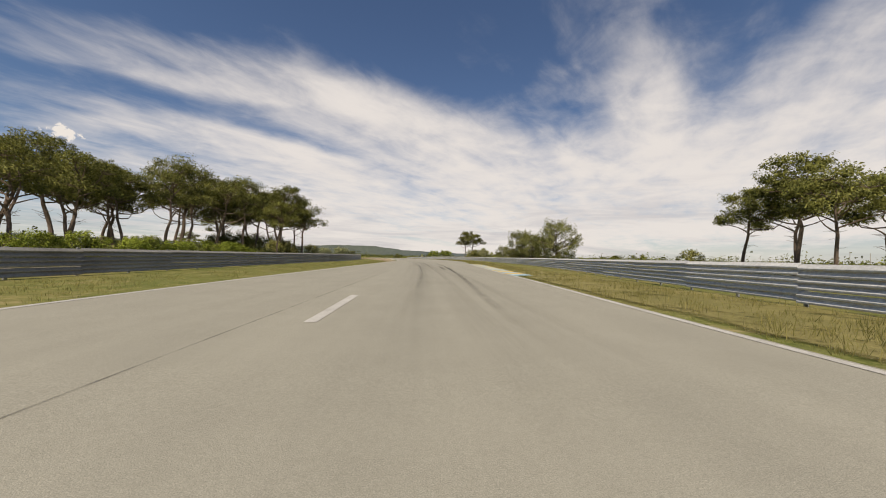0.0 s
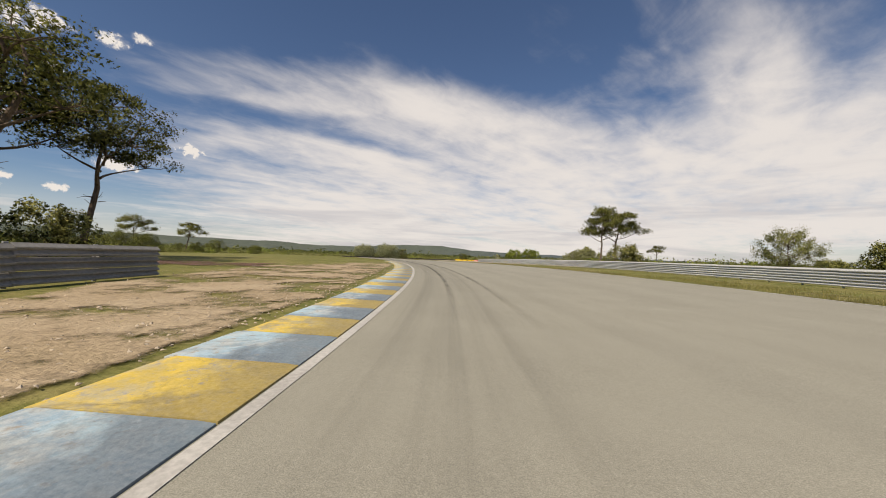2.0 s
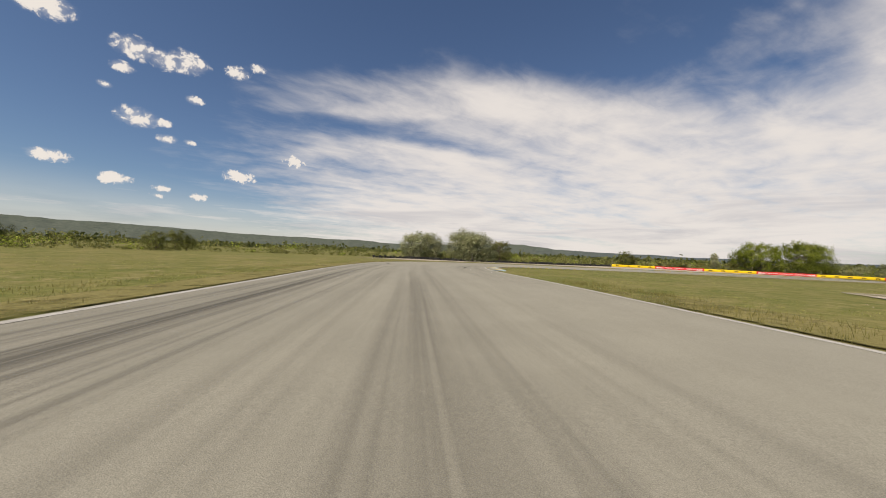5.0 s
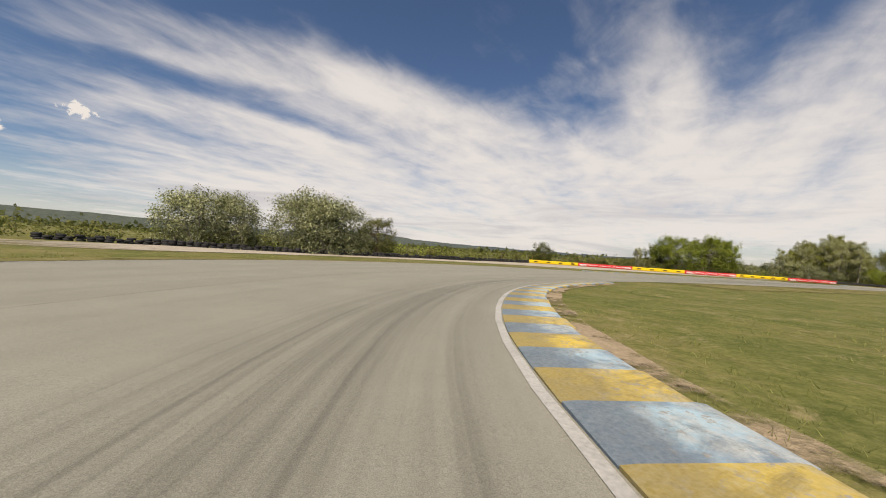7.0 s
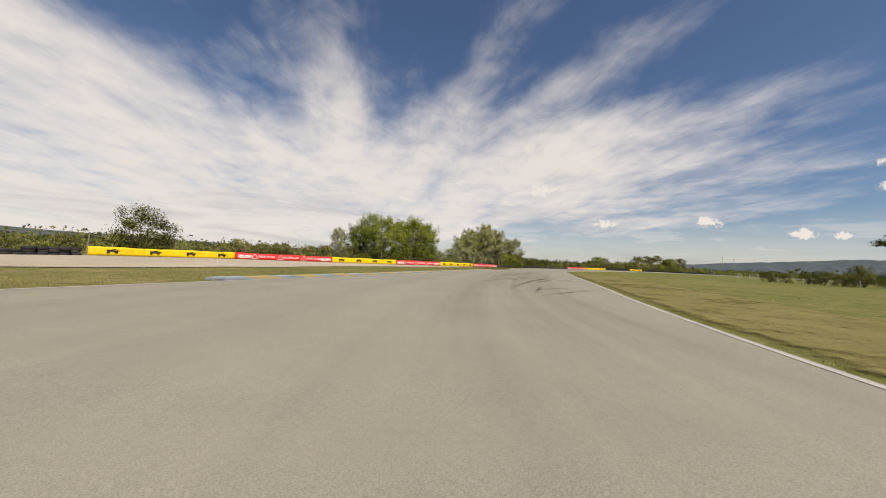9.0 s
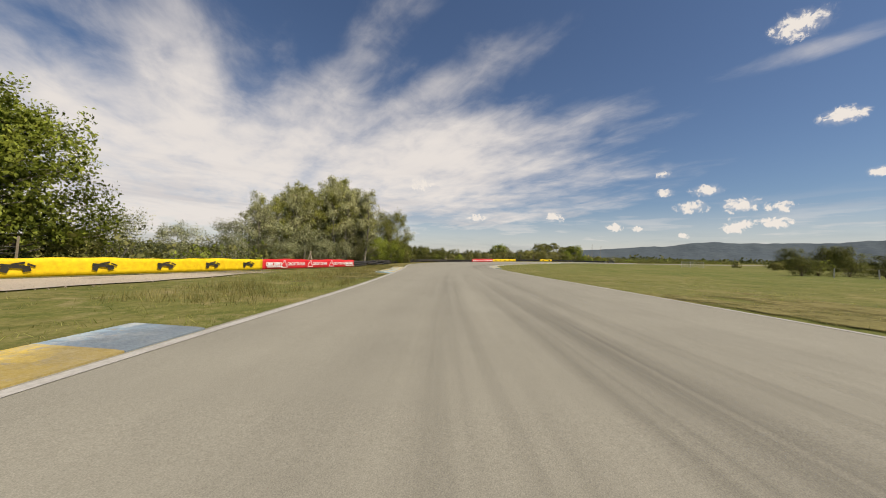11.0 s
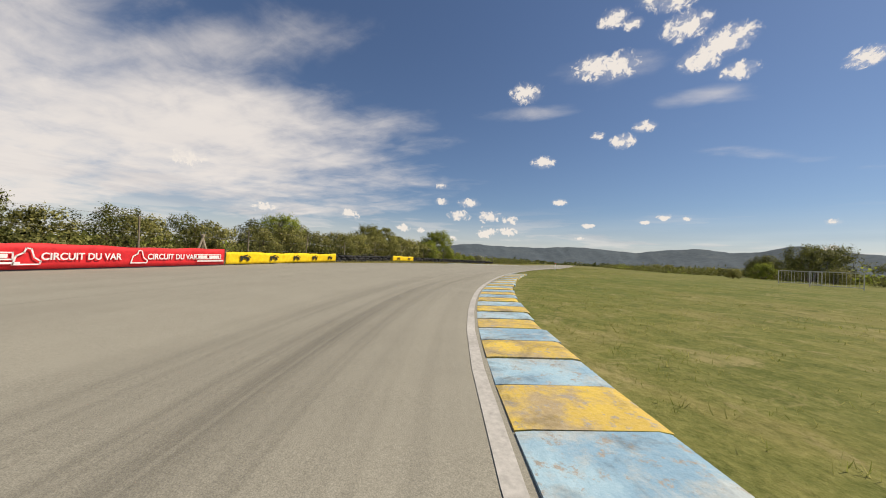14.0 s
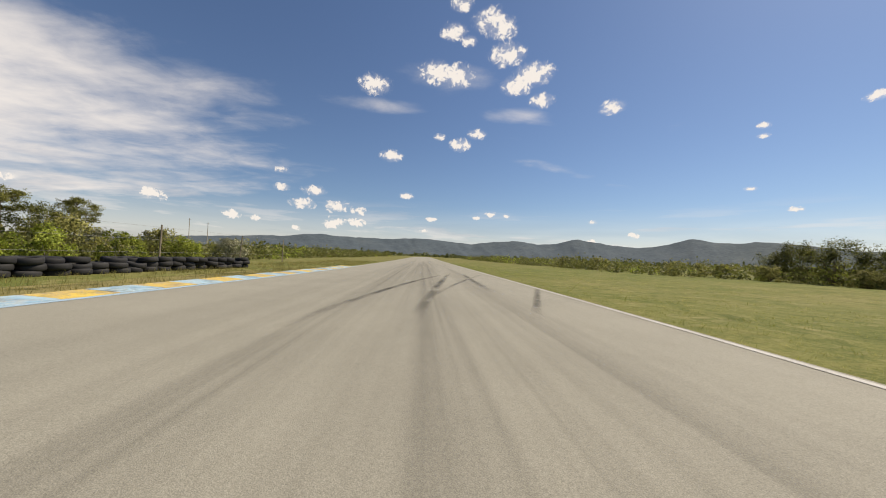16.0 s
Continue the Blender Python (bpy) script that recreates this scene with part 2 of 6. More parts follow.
def two_scale(name, dark, mid, light, big, small, rough=0.85, metal=0.0, bump=0.3, dist=0.02, spec=0.3, rnd=0.0):
    """A plain surface whose colour varies at two scales, with fine relief."""
    m, nt, b = material(name, rough, metal, spec)
    base = ramp_of(nt, tex_noise(nt, big, 4), [(0.3, dark), (0.5, mid), (0.72, light)])
    fine = tex_noise(nt, small, 5, 0.65)
    col = mixed(nt, 0.55, base, ramp_of(nt, fine, [(0.25, tuple(v * 0.55 for v in mid)), (0.75, tuple(min(1, v * 1.45) for v in mid))]))
    if rnd:
        info = nt.nodes.new("ShaderNodeObjectInfo")
        val = nt.nodes.new("ShaderNodeMapRange")
        nt.links.new(info.outputs["Random"], val.inputs[0])
        val.inputs[3].default_value, val.inputs[4].default_value = 1 - rnd, 1 + rnd
        hsv = nt.nodes.new("ShaderNodeHueSaturation")
        nt.links.new(val.outputs[0], hsv.inputs["Value"])
        nt.links.new(col, hsv.inputs["Color"])
        col = hsv.outputs[0]
    nt.links.new(col, b.inputs["Base Color"])
    bumped(nt, b, fine, bump, dist)
    return m


def make_grass():
    m, nt, b = material("grass_ground", 0.95, 0, 0.1)
    big = tex_noise(nt, 0.035, 5, 0.62)
    mid = tex_noise(nt, 0.30, 6, 0.70, None, 0.6)
    tuft = tex_noise(nt, 2.6, 6, 0.72)
    fine = tex_noise(nt, 13.0, 5, 0.75)
    col = ramp_of(nt, big, [(0.40, (0.075, 0.115, 0.020)), (0.48, (0.125, 0.140, 0.032)), (0.55, (0.195, 0.170, 0.062)), (0.64, (0.285, 0.225, 0.115))])
    col = mixed(nt, 0.60, col, ramp_of(nt, mid, [(0.40, (0.060, 0.098, 0.016)), (0.49, (0.135, 0.150, 0.036)), (0.56, (0.225, 0.190, 0.074)), (0.66, (0.33, 0.260, 0.135))]))
    col = mixed(nt, 0.34, col, ramp_of(nt, tuft, [(0.38, (0.050, 0.072, 0.014)), (0.50, (0.150, 0.150, 0.042)), (0.62, (0.300, 0.260, 0.105))]))
    col = mixed(nt, 0.26, col, ramp_of(nt, fine, [(0.36, (0.035, 0.046, 0.010)), (0.64, (0.330, 0.290, 0.120))]))
    fleck = ramp_of(nt, tex_noise(nt, 1.1, 7, 0.78, None, 0.8), [(0.54, (0, 0, 0)), (0.64, (0.75, 0.75, 0.75))])
    col = mixed(nt, fleck, col, (0.30, 0.245, 0.125))
    dark = ramp_of(nt, tex_noise(nt, 0.8, 6, 0.75, None, 1.2), [(0.36, (0.6, 0.6, 0.6)), (0.45, (0, 0, 0))])
    col = mixed(nt, dark, col, (0.062, 0.082, 0.016))
    # lusher on the field inside the bends
    geo = nt.nodes.new("ShaderNodeNewGeometry")
    dist = nt.nodes.new("ShaderNodeVectorMath")
    dist.operation = "DISTANCE"
    nt.links.new(geo.outputs["Position"], dist.inputs[0])
    dist.inputs[1].default_value = (72, 190, 0)
    rng = nt.nodes.new("ShaderNodeMapRange")
    nt.links.new(dist.outputs["Value"], rng.inputs[0])
    rng.inputs[1].default_value, rng.inputs[2].default_value, rng.inputs[3].default_value, rng.inputs[4].default_value = 45, 105, 0.42, 0.0
    col = mixed(nt, rng.outputs[0], col, mixed(nt, 1.0, col, (0.80, 0.98, 0.70), "MULTIPLY"))
    nt.links.new(col, b.inputs["Base Color"])
    bumped(nt, b, tuft, 0.7, 0.08)
    return m


def make_asphalt():
    m, nt, b = material("asphalt", 0.85, 0, 0.3)
    uv = nt.nodes.new("ShaderNodeUVMap")
    uv.uv_map = "track"
    mp = nt.nodes.new("ShaderNodeMapping")
    mp.inputs["Scale"].default_value = (0.9, 0.014, 1)
    nt.links.new(uv.outputs[0], mp.inputs[0])
    lanes = tex_noise(nt, 1.0, 5, 0.6, mp.outputs[0])
    big = tex_noise(nt, 0.09, 4)
    blot = tex_noise(nt, 0.7, 6, 0.65)
    fine = tex_noise(nt, 38.0, 4, 0.7)
    grit = tex_noise(nt, 130.0, 2, 0.6)
    col = ramp_of(nt, big, [(0.3, (0.258, 0.244, 0.194)), (0.7, (0.318, 0.303, 0.246))])
    col = mixed(nt, 0.55, col, ramp_of(nt, lanes, [(0.34, (0.182, 0.173, 0.142)), (0.55, (0.291, 0.277, 0.224)), (0.75, (0.341, 0.325, 0.266))]))
    col = mixed(nt, 0.34, col, ramp_of(nt, blot, [(0.38, (0.219, 0.208, 0.168)), (0.65, (0.341, 0.324, 0.264))]))
    col = mixed(nt, 0.22, col, ramp_of(nt, fine, [(0.3, (0.134, 0.128, 0.106)), (0.7, (0.450, 0.427, 0.354))]))
    col = mixed(nt, 0.28, col, ramp_of(nt, grit, [(0.35, (0.097, 0.096, 0.079)), (0.7, (0.510, 0.489, 0.408))]))
    nt.links.new(col, b.inputs["Base Color"])
    bumped(nt, b, grit, 0.45, 0.006)
    return m


def make_mark(name, colour, lo, hi, top):
    """Rubber laid on the road: dark, patchy, thin at its borders."""
    m, nt, b = material(name, 0.75, 0, 0.3)
    b.inputs["Base Color"].default_value = (*colour, 1)
    uv = nt.nodes.new("ShaderNodeUVMap")
    uv.uv_map = "track"
    sep = nt.nodes.new("ShaderNodeSeparateXYZ")
    nt.links.new(uv.outputs[0], sep.inputs[0])
    edge = nt.nodes.new("ShaderNodeMath")
    edge.operation = "SINE"
    scaled = nt.nodes.new("ShaderNodeMath")
    scaled.operation = "MULTIPLY"
    nt.links.new(sep.outputs[0], scaled.inputs[0])
    scaled.inputs[1].default_value = math.pi
    nt.links.new(scaled.outputs[0], edge.inputs[0])
    ends = nt.nodes.new("ShaderNodeMath")
    ends.operation = "SINE"
    sc2 = nt.nodes.new("ShaderNodeMath")
    sc2.operation = "MULTIPLY"
    nt.links.new(sep.outputs[1], sc2.inputs[0])
    sc2.inputs[1].default_value = math.pi
    nt.links.new(sc2.outputs[0], ends.inputs[0])
    n = tex_noise(nt, 1.3, 6, 0.7)
    mr = nt.nodes.new("ShaderNodeMapRange")
    nt.links.new(n, mr.inputs[0])
    mr.inputs[1].default_value, mr.inputs[2].default_value, mr.inputs[4].default_value = lo, hi, top
    f1 = nt.nodes.new("ShaderNodeMath")
    f1.operation = "MULTIPLY"
    nt.links.new(edge.outputs[0], f1.inputs[0])
    nt.links.new(mr.outputs[0], f1.inputs[1])
    f2 = nt.nodes.new("ShaderNodeMath")
    f2.operation = "MULTIPLY"
    nt.links.new(f1.outputs[0], f2.inputs[0])
    nt.links.new(ends.outputs[0], f2.inputs[1])
    nt.links.new(f2.outputs[0], b.inputs["Alpha"])
    return m


def make_lane(name, colour, top):
    """A broad lane greyed by many tyres: fine dark streaks that run along it."""
    m, nt, b = material(name, 0.8, 0, 0.3)
    b.inputs["Base Color"].default_value = (*colour, 1)
    uv = nt.nodes.new("ShaderNodeUVMap")
    uv.uv_map = "track"
    sep = nt.nodes.new("ShaderNodeSeparateXYZ")
    nt.links.new(uv.outputs[0], sep.inputs[0])

    def calc(op, a, c=None):
        n = nt.nodes.new("ShaderNodeMath")
        n.operation = op
        for k, v in enumerate((a, c)):
            if isinstance(v, (int, float)):
                n.inputs[k].default_value = v
            elif v is not None:
                nt.links.new(v, n.inputs[k])
        return n.outputs[0]

    mp = nt.nodes.new("ShaderNodeMapping")
    mp.inputs["Scale"].default_value = (7.0, 1.6, 1)
    nt.links.new(uv.outputs[0], mp.inputs[0])
    mp2 = nt.nodes.new("ShaderNodeMapping")
    mp2.inputs["Scale"].default_value = (24.0, 2.4, 1)
    nt.links.new(uv.outputs[0], mp2.inputs[0])
    wide = ramp_of(nt, tex_noise(nt, 1.0, 3, 0.6, mp.outputs[0], 0.3), [(0.36, (0, 0, 0)), (0.62, (1, 1, 1))])
    fine = ramp_of(nt, tex_noise(nt, 1.0, 4, 0.65, mp2.outputs[0], 0.2), [(0.40, (0.25, 0.25, 0.25)), (0.60, (1, 1, 1))])
    across = calc("POWER", calc("SINE", calc("MULTIPLY", sep.outputs[0], math.pi)), 0.6)
    along = calc("POWER", calc("SINE", calc("MULTIPLY", sep.outputs[1], math.pi)), 0.7)
    nt.links.new(calc("MULTIPLY", calc("MULTIPLY", calc("MULTIPLY", wide, fine), calc("MULTIPLY", across, along)), top), b.inputs["Alpha"])
    return m


def make_leaf(name, dark, light, trans=0.25, rough=0.6, lace=0.0, grain=11.0):
    """Leaves: colour by leaf and by tree, light through them; lace breaks each spray into small leaves."""
    m, nt, b = material(name, rough, 0, 0.25)
    g = nt.nodes.new("ShaderNodeNewGeometry")
    col = ramp_of(nt, g.outputs["Random Per Island"], [(0.0, dark), (0.55, tuple((p + q) / 2 for p, q in zip(dark, light))), (1.0, light)])
    tint = ramp_of(nt, tex_noise(nt, 0.7, 3), [(0.3, (0.70, 0.73, 0.66)), (0.7, (1.0, 1.0, 1.0))])
    col = mixed(nt, 1.0, col, tint, "MULTIPLY")
    info = nt.nodes.new("ShaderNodeObjectInfo")
    mr = nt.nodes.new("ShaderNodeMapRange")
    nt.links.new(info.outputs["Random"], mr.inputs[0])
    mr.inputs[3].default_value, mr.inputs[4].default_value = 0.82, 1.2
    hsv = nt.nodes.new("ShaderNodeHueSaturation")
    nt.links.new(mr.outputs[0], hsv.inputs["Value"])
    nt.links.new(col, hsv.inputs["Color"])
    col = hsv.outputs[0]
    nt.links.new(col, b.inputs["Base Color"])
    tr = nt.nodes.new("ShaderNodeBsdfTranslucent")
    nt.links.new(col, tr.inputs["Color"])
    ms = nt.nodes.new("ShaderNodeMixShader")
    ms.inputs[0].default_value = trans
    nt.links.new(b.outputs[0], ms.inputs[1])
    nt.links.new(tr.outputs[0], ms.inputs[2])
    last = ms.outputs[0]
    if lace:
        gap = ramp_of(nt, tex_noise(nt, grain, 1, 0.5), [(lace - 0.015, (1, 1, 1)), (lace + 0.015, (0, 0, 0))])
        clear = nt.nodes.new("ShaderNodeBsdfTransparent")
        cut = nt.nodes.new("ShaderNodeMixShader")
        nt.links.new(gap, cut.inputs[0])
        nt.links.new(last, cut.inputs[1])
        nt.links.new(clear.outputs[0], cut.inputs[2])
        last = cut.outputs[0]
    nt.links.new(last, nt.nodes["Material Output"].inputs["Surface"])
    return m


def make_soil(name, dark, mid, light, big, small, edge, patchy=5.0):
    """Bare ground that breaks up into the grass along its borders."""
    m = two_scale(name, dark, mid, light, big, small, 0.95, 0, 0.9, 0.05, 0.15)
    nt = m.node_tree
    uv = nt.nodes.new("ShaderNodeUVMap")
    uv.uv_map = "track"
    sep = nt.nodes.new("ShaderNodeSeparateXYZ")
    nt.links.new(uv.outputs[0], sep.inputs[0])

    def calc(op, a, c):
        n = nt.nodes.new("ShaderNodeMath")
        n.operation = op
        for k, v in enumerate((a, c)):
            if isinstance(v, (int, float)):
                n.inputs[k].default_value = v
            elif v is not None:
                nt.links.new(v, n.inputs[k])
        return n.outputs[0]

    across = calc("MULTIPLY", calc("SINE", calc("MULTIPLY", sep.outputs[0], math.pi), None), edge)
    along = calc("MULTIPLY", calc("SINE", calc("MULTIPLY", sep.outputs[1], math.pi), None), 3.0)
    body = calc("MINIMUM", calc("MINIMUM", across, along), 1.0)
    rag = calc("MULTIPLY", calc("SUBTRACT", tex_noise(nt, 0.55, 8, 0.76), 0.58), patchy)
    rng = nt.nodes.new("ShaderNodeMapRange")
    nt.links.new(calc("ADD", calc("MULTIPLY", body, 1.1), rag), rng.inputs[0])
    rng.inputs[1].default_value, rng.inputs[2].default_value = 0.25, 0.85
    nt.links.new(rng.outputs[0], nt.nodes["Principled BSDF"].inputs["Alpha"])
    return m


def make_kerb(name, light, deep, worn, rub=0.0):
    """Painted concrete: two coats of one colour, worn to the concrete in patches and rubbed dark by tyres."""
    m, nt, b = material(name, 0.75, 0, 0.25)
    coat = ramp_of(nt, tex_noise(nt, 1.1, 4, 0.6), [(0.42, (0, 0, 0)), (0.55, (1, 1, 1))])
    wear = ramp_of(nt, tex_noise(nt, 2.3, 7, 0.75), [(0.47, (0, 0, 0)), (0.60, (1, 1, 1))])
    scuff = ramp_of(nt, tex_noise(nt, 1.5, 6, 0.7, None, 1.5), [(0.50, (0, 0, 0)), (0.70, (0.85, 0.85, 0.85))])
    chips = ramp_of(nt, tex_noise(nt, 9.0, 5, 0.75), [(0.56, (0, 0, 0)), (0.64, (1, 1, 1))])
    fine = tex_noise(nt, 30, 4, 0.7)
    col = mixed(nt, coat, light, deep)
    col = mixed(nt, wear, col, worn)
    col = mixed(nt, chips, col, (0.36, 0.335, 0.29))
    col = mixed(nt, scuff, col, tuple(v * 0.22 + 0.02 for v in light))
    if rub:
        # tyres rub the half that lies next to the track
        tc = nt.nodes.new("ShaderNodeTexCoord")
        sep = nt.nodes.new("ShaderNodeSeparateXYZ")
        nt.links.new(tc.outputs["Object"], sep.inputs[0])
        wob = nt.nodes.new("ShaderNodeMath")
        wob.operation = "ADD"
        nt.links.new(sep.outputs[0], wob.inputs[0])
        nt.links.new(tex_noise(nt, 2.6, 6, 0.7), wob.inputs[1])
        band = nt.nodes.new("ShaderNodeMapRange")
        nt.links.new(wob.outputs[0], band.inputs[0])
        band.inputs[1].default_value, band.inputs[2].default_value, band.inputs[3].default_value, band.inputs[4].default_value = 0.85, 1.25, rub, 0.0
        col = mixed(nt, band.outputs[0], col, tuple(v * 0.45 + 0.02 for v in deep))
    col = mixed(nt, 0.22, col, ramp_of(nt, fine, [(0.3, (0.10, 0.095, 0.085)), (0.7, (0.50, 0.48, 0.44))]))
    nt.links.new(col, b.inputs["Base Color"])
    bumped(nt, b, fine, 0.4, 0.012)
    return m


MAT = {
    "grass": make_grass(),
    "asphalt": make_asphalt(),
    "gravel": make_soil("gravel", (0.36, 0.31, 0.24), (0.46, 0.40, 0.32), (0.56, 0.50, 0.41), 0.15, 16, 9.0, 1.6),
    "dirt": make_soil("dry_dirt", (0.27, 0.21, 0.12), (0.38, 0.295, 0.195), (0.50, 0.41, 0.29), 0.5, 11, 4.0),
    "white": two_scale("white_line_paint", (0.28, 0.265, 0.235), (0.43, 0.415, 0.385), (0.56, 0.55, 0.51), 1.6, 25, 0.7, 0, 0.3, 0.005),
    "rail": two_scale("galvanised_steel", (0.40, 0.40, 0.39), (0.52, 0.52, 0.51), (0.62, 0.62, 0.60), 0.4, 12, 0.62, 0.05, 0.1, 0.004, 0.5, 0.10),
    "rail_old": two_scale("weathered_steel", (0.15, 0.14, 0.13), (0.24, 0.23, 0.215), (0.34, 0.33, 0.31), 0.5, 12, 0.62, 0.05, 0.15, 0.004, 0.5, 0.16),
    "post": two_scale("post_steel", (0.20, 0.20, 0.20), (0.29, 0.29, 0.29), (0.38, 0.38, 0.38), 1.2, 20, 0.6, 0.4, 0.1, 0.004, 0.4),
    "rubber": two_scale("tyre_rubber", (0.012, 0.012, 0.013), (0.022, 0.022, 0.023), (0.05, 0.047, 0.043), 0.9, 14, 0.75, 0, 0.4, 0.01, 0.35, 0.25),
    "belt": two_scale("conveyor_rubber", (0.018, 0.017, 0.016), (0.034, 0.031, 0.028), (0.075, 0.066, 0.056), 0.6, 10, 0.7, 0, 0.3, 0.01, 0.35, 0.2),
    "yellow_cloth": two_scale("yellow_banner", (0.72, 0.43, 0.008), (0.85, 0.53, 0.012), (0.92, 0.62, 0.03), 0.5, 5, 0.6, 0, 0.25, 0.03),
    "red_cloth": two_scale("red_banner", (0.50, 0.016, 0.022), (0.62, 0.022, 0.030), (0.72, 0.05, 0.055), 0.5, 5, 0.6, 0, 0.25, 0.03),
    "white_ink": two_scale("white_print", (0.72, 0.70, 0.70), (0.80, 0.78, 0.78), (0.86, 0.85, 0.85), 1, 9, 0.6, 0, 0.1, 0.004),
    "black_ink": two_scale("black_print", (0.02, 0.018, 0.015), (0.03, 0.028, 0.02), (0.05, 0.045, 0.035), 1, 9, 0.6, 0, 0.1, 0.004),
    "bark_pine": two_scale("pine_bark", (0.085, 0.065, 0.05), (0.14, 0.105, 0.08), (0.22, 0.17, 0.135), 1.2, 14, 0.95, 0, 0.9, 0.04, 0.15),
    "bark_pale": two_scale("pale_bark", (0.17, 0.15, 0.12), (0.27, 0.245, 0.205), (0.40, 0.37, 0.32), 1.2, 14, 0.95, 0, 0.7, 0.03, 0.15),
    "post_wood": two_scale("grey_brown_wood", (0.17, 0.14, 0.10), (0.25, 0.21, 0.155), (0.34, 0.29, 0.22), 2.0, 22, 0.9, 0, 0.4, 0.01, 0.2),
    "wood": two_scale("weathered_wood", (0.24, 0.20, 0.15), (0.34, 0.29, 0.22), (0.44, 0.39, 0.31), 2.0, 22, 0.9, 0, 0.4, 0.01, 0.2),
    "concrete": two_scale("pale_concrete", (0.38, 0.36, 0.33), (0.48, 0.46, 0.42), (0.58, 0.56, 0.52), 1.0, 18, 0.9, 0, 0.4, 0.01),
    "ground_dark_red": make_soil("reddish_dark_ground", (0.10, 0.06, 0.045), (0.15, 0.09, 0.07), (0.21, 0.14, 0.11), 0.5, 11, 5.0),
    "stone": two_scale("loose_stone", (0.30, 0.24, 0.17), (0.40, 0.33, 0.25), (0.50, 0.44, 0.36), 2.0, 18, 0.9, 0, 0.4, 0.01),
    "pine": make_leaf("pine_needles", (0.090, 0.104, 0.024), (0.335, 0.325, 0.085), 0.36, 0.6, 0.41, 10.0),
    "pine_mid": make_leaf("olive_pine_needles", (0.135, 0.150, 0.036), (0.430, 0.420, 0.120), 0.40, 0.6, 0.41, 11.0),
    "pine_pale": make_leaf("pale_pine_needles", (0.150, 0.165, 0.046), (0.440, 0.430, 0.160), 0.44, 0.6, 0.41, 11.0),
    "poplar_green": make_leaf("poplar_leaves_green", (0.30, 0.325, 0.070), (0.78, 0.77, 0.25), 0.55, 0.6, 0.41, 12.0),
    "silver": make_leaf("silver_poplar_leaves", (0.20, 0.230, 0.075), (0.74, 0.74, 0.47), 0.42, 0.6, 0.41, 12.0),
    "heath": make_leaf("heath_leaves", (0.085, 0.095, 0.028), (0.300, 0.285, 0.090), 0.36, 0.6, 0.43, 9.0),
    "poplar": make_leaf("poplar_leaves", (0.30, 0.315, 0.115), (0.88, 0.86, 0.54), 0.55, 0.6, 0.41, 12.0),
    "green": make_leaf("bright_leaves", (0.20, 0.255, 0.032), (0.54, 0.60, 0.11), 0.50, 0.6, 0.41, 12.0),
    "oak": make_leaf("dark_leaves", (0.090, 0.108, 0.025), (0.270, 0.275, 0.070), 0.38, 0.6, 0.41, 12.0),
    "scrub": make_leaf("scrub_leaves", (0.200, 0.210, 0.058), (0.60, 0.56, 0.200), 0.46, 0.6, 0.41, 12.0),
    "woods": make_leaf("far_leaves", (0.065, 0.082, 0.026), (0.190, 0.195, 0.065), 0.30),
    "blossom": make_leaf("blossom_leaves", (0.18, 0.19, 0.075), (0.72, 0.70, 0.52), 0.34, 0.6, 0.41, 13.0),
    "blade": make_leaf("grass_blades", (0.20, 0.23, 0.05), (0.48, 0.44, 0.17), 0.5, 0.85),
    "rubber_mark": make_mark("rubber_mark", (0.05, 0.047, 0.042), 0.32, 0.68, 0.70),
    "rubber_soft": make_mark("rubber_mark_faint", (0.07, 0.066, 0.058), 0.38, 0.74, 0.42),
    "lane": make_lane("rubbered_lane", (0.055, 0.052, 0.048), 0.72),
    "lane_faint": make_lane("rubbered_lane_faint", (0.075, 0.070, 0.062), 0.32),
    "dry_turf": make_soil("dry_turf", (0.13, 0.125, 0.040), (0.205, 0.180, 0.068), (0.28, 0.24, 0.105), 0.4, 9, 3.0, 3.0),
    "dry_blade": make_leaf("dry_grass_blades", (0.17, 0.165, 0.048), (0.42, 0.36, 0.14), 0.5, 0.85),
    "crack": make_mark("tar_seam", (0.07, 0.066, 0.055), 0.35, 0.6, 0.6),
    "kerb_yellow": make_kerb("kerb_yellow", (0.80, 0.56, 0.05), (0.68, 0.47, 0.06), (0.45, 0.34, 0.17)),
    "kerb_blue": make_kerb("kerb_blue", (0.38, 0.60, 0.72), (0.22, 0.42, 0.58), (0.45, 0.53, 0.55)),
    "kerb_yellow_rubbed": make_kerb("kerb_yellow_rubbed", (0.80, 0.56, 0.05), (0.58, 0.42, 0.07), (0.50, 0.42, 0.22), 0.8),
    "kerb_blue_rubbed": make_kerb("kerb_blue_rubbed", (0.42, 0.60, 0.70), (0.20, 0.30, 0.40), (0.52, 0.56, 0.56), 0.85),
    "line_blue": two_scale("pale_blue_line_paint", (0.24, 0.34, 0.42), (0.34, 0.47, 0.57), (0.44, 0.56, 0.64), 1.6, 25, 0.7, 0, 0.3, 0.005),
}


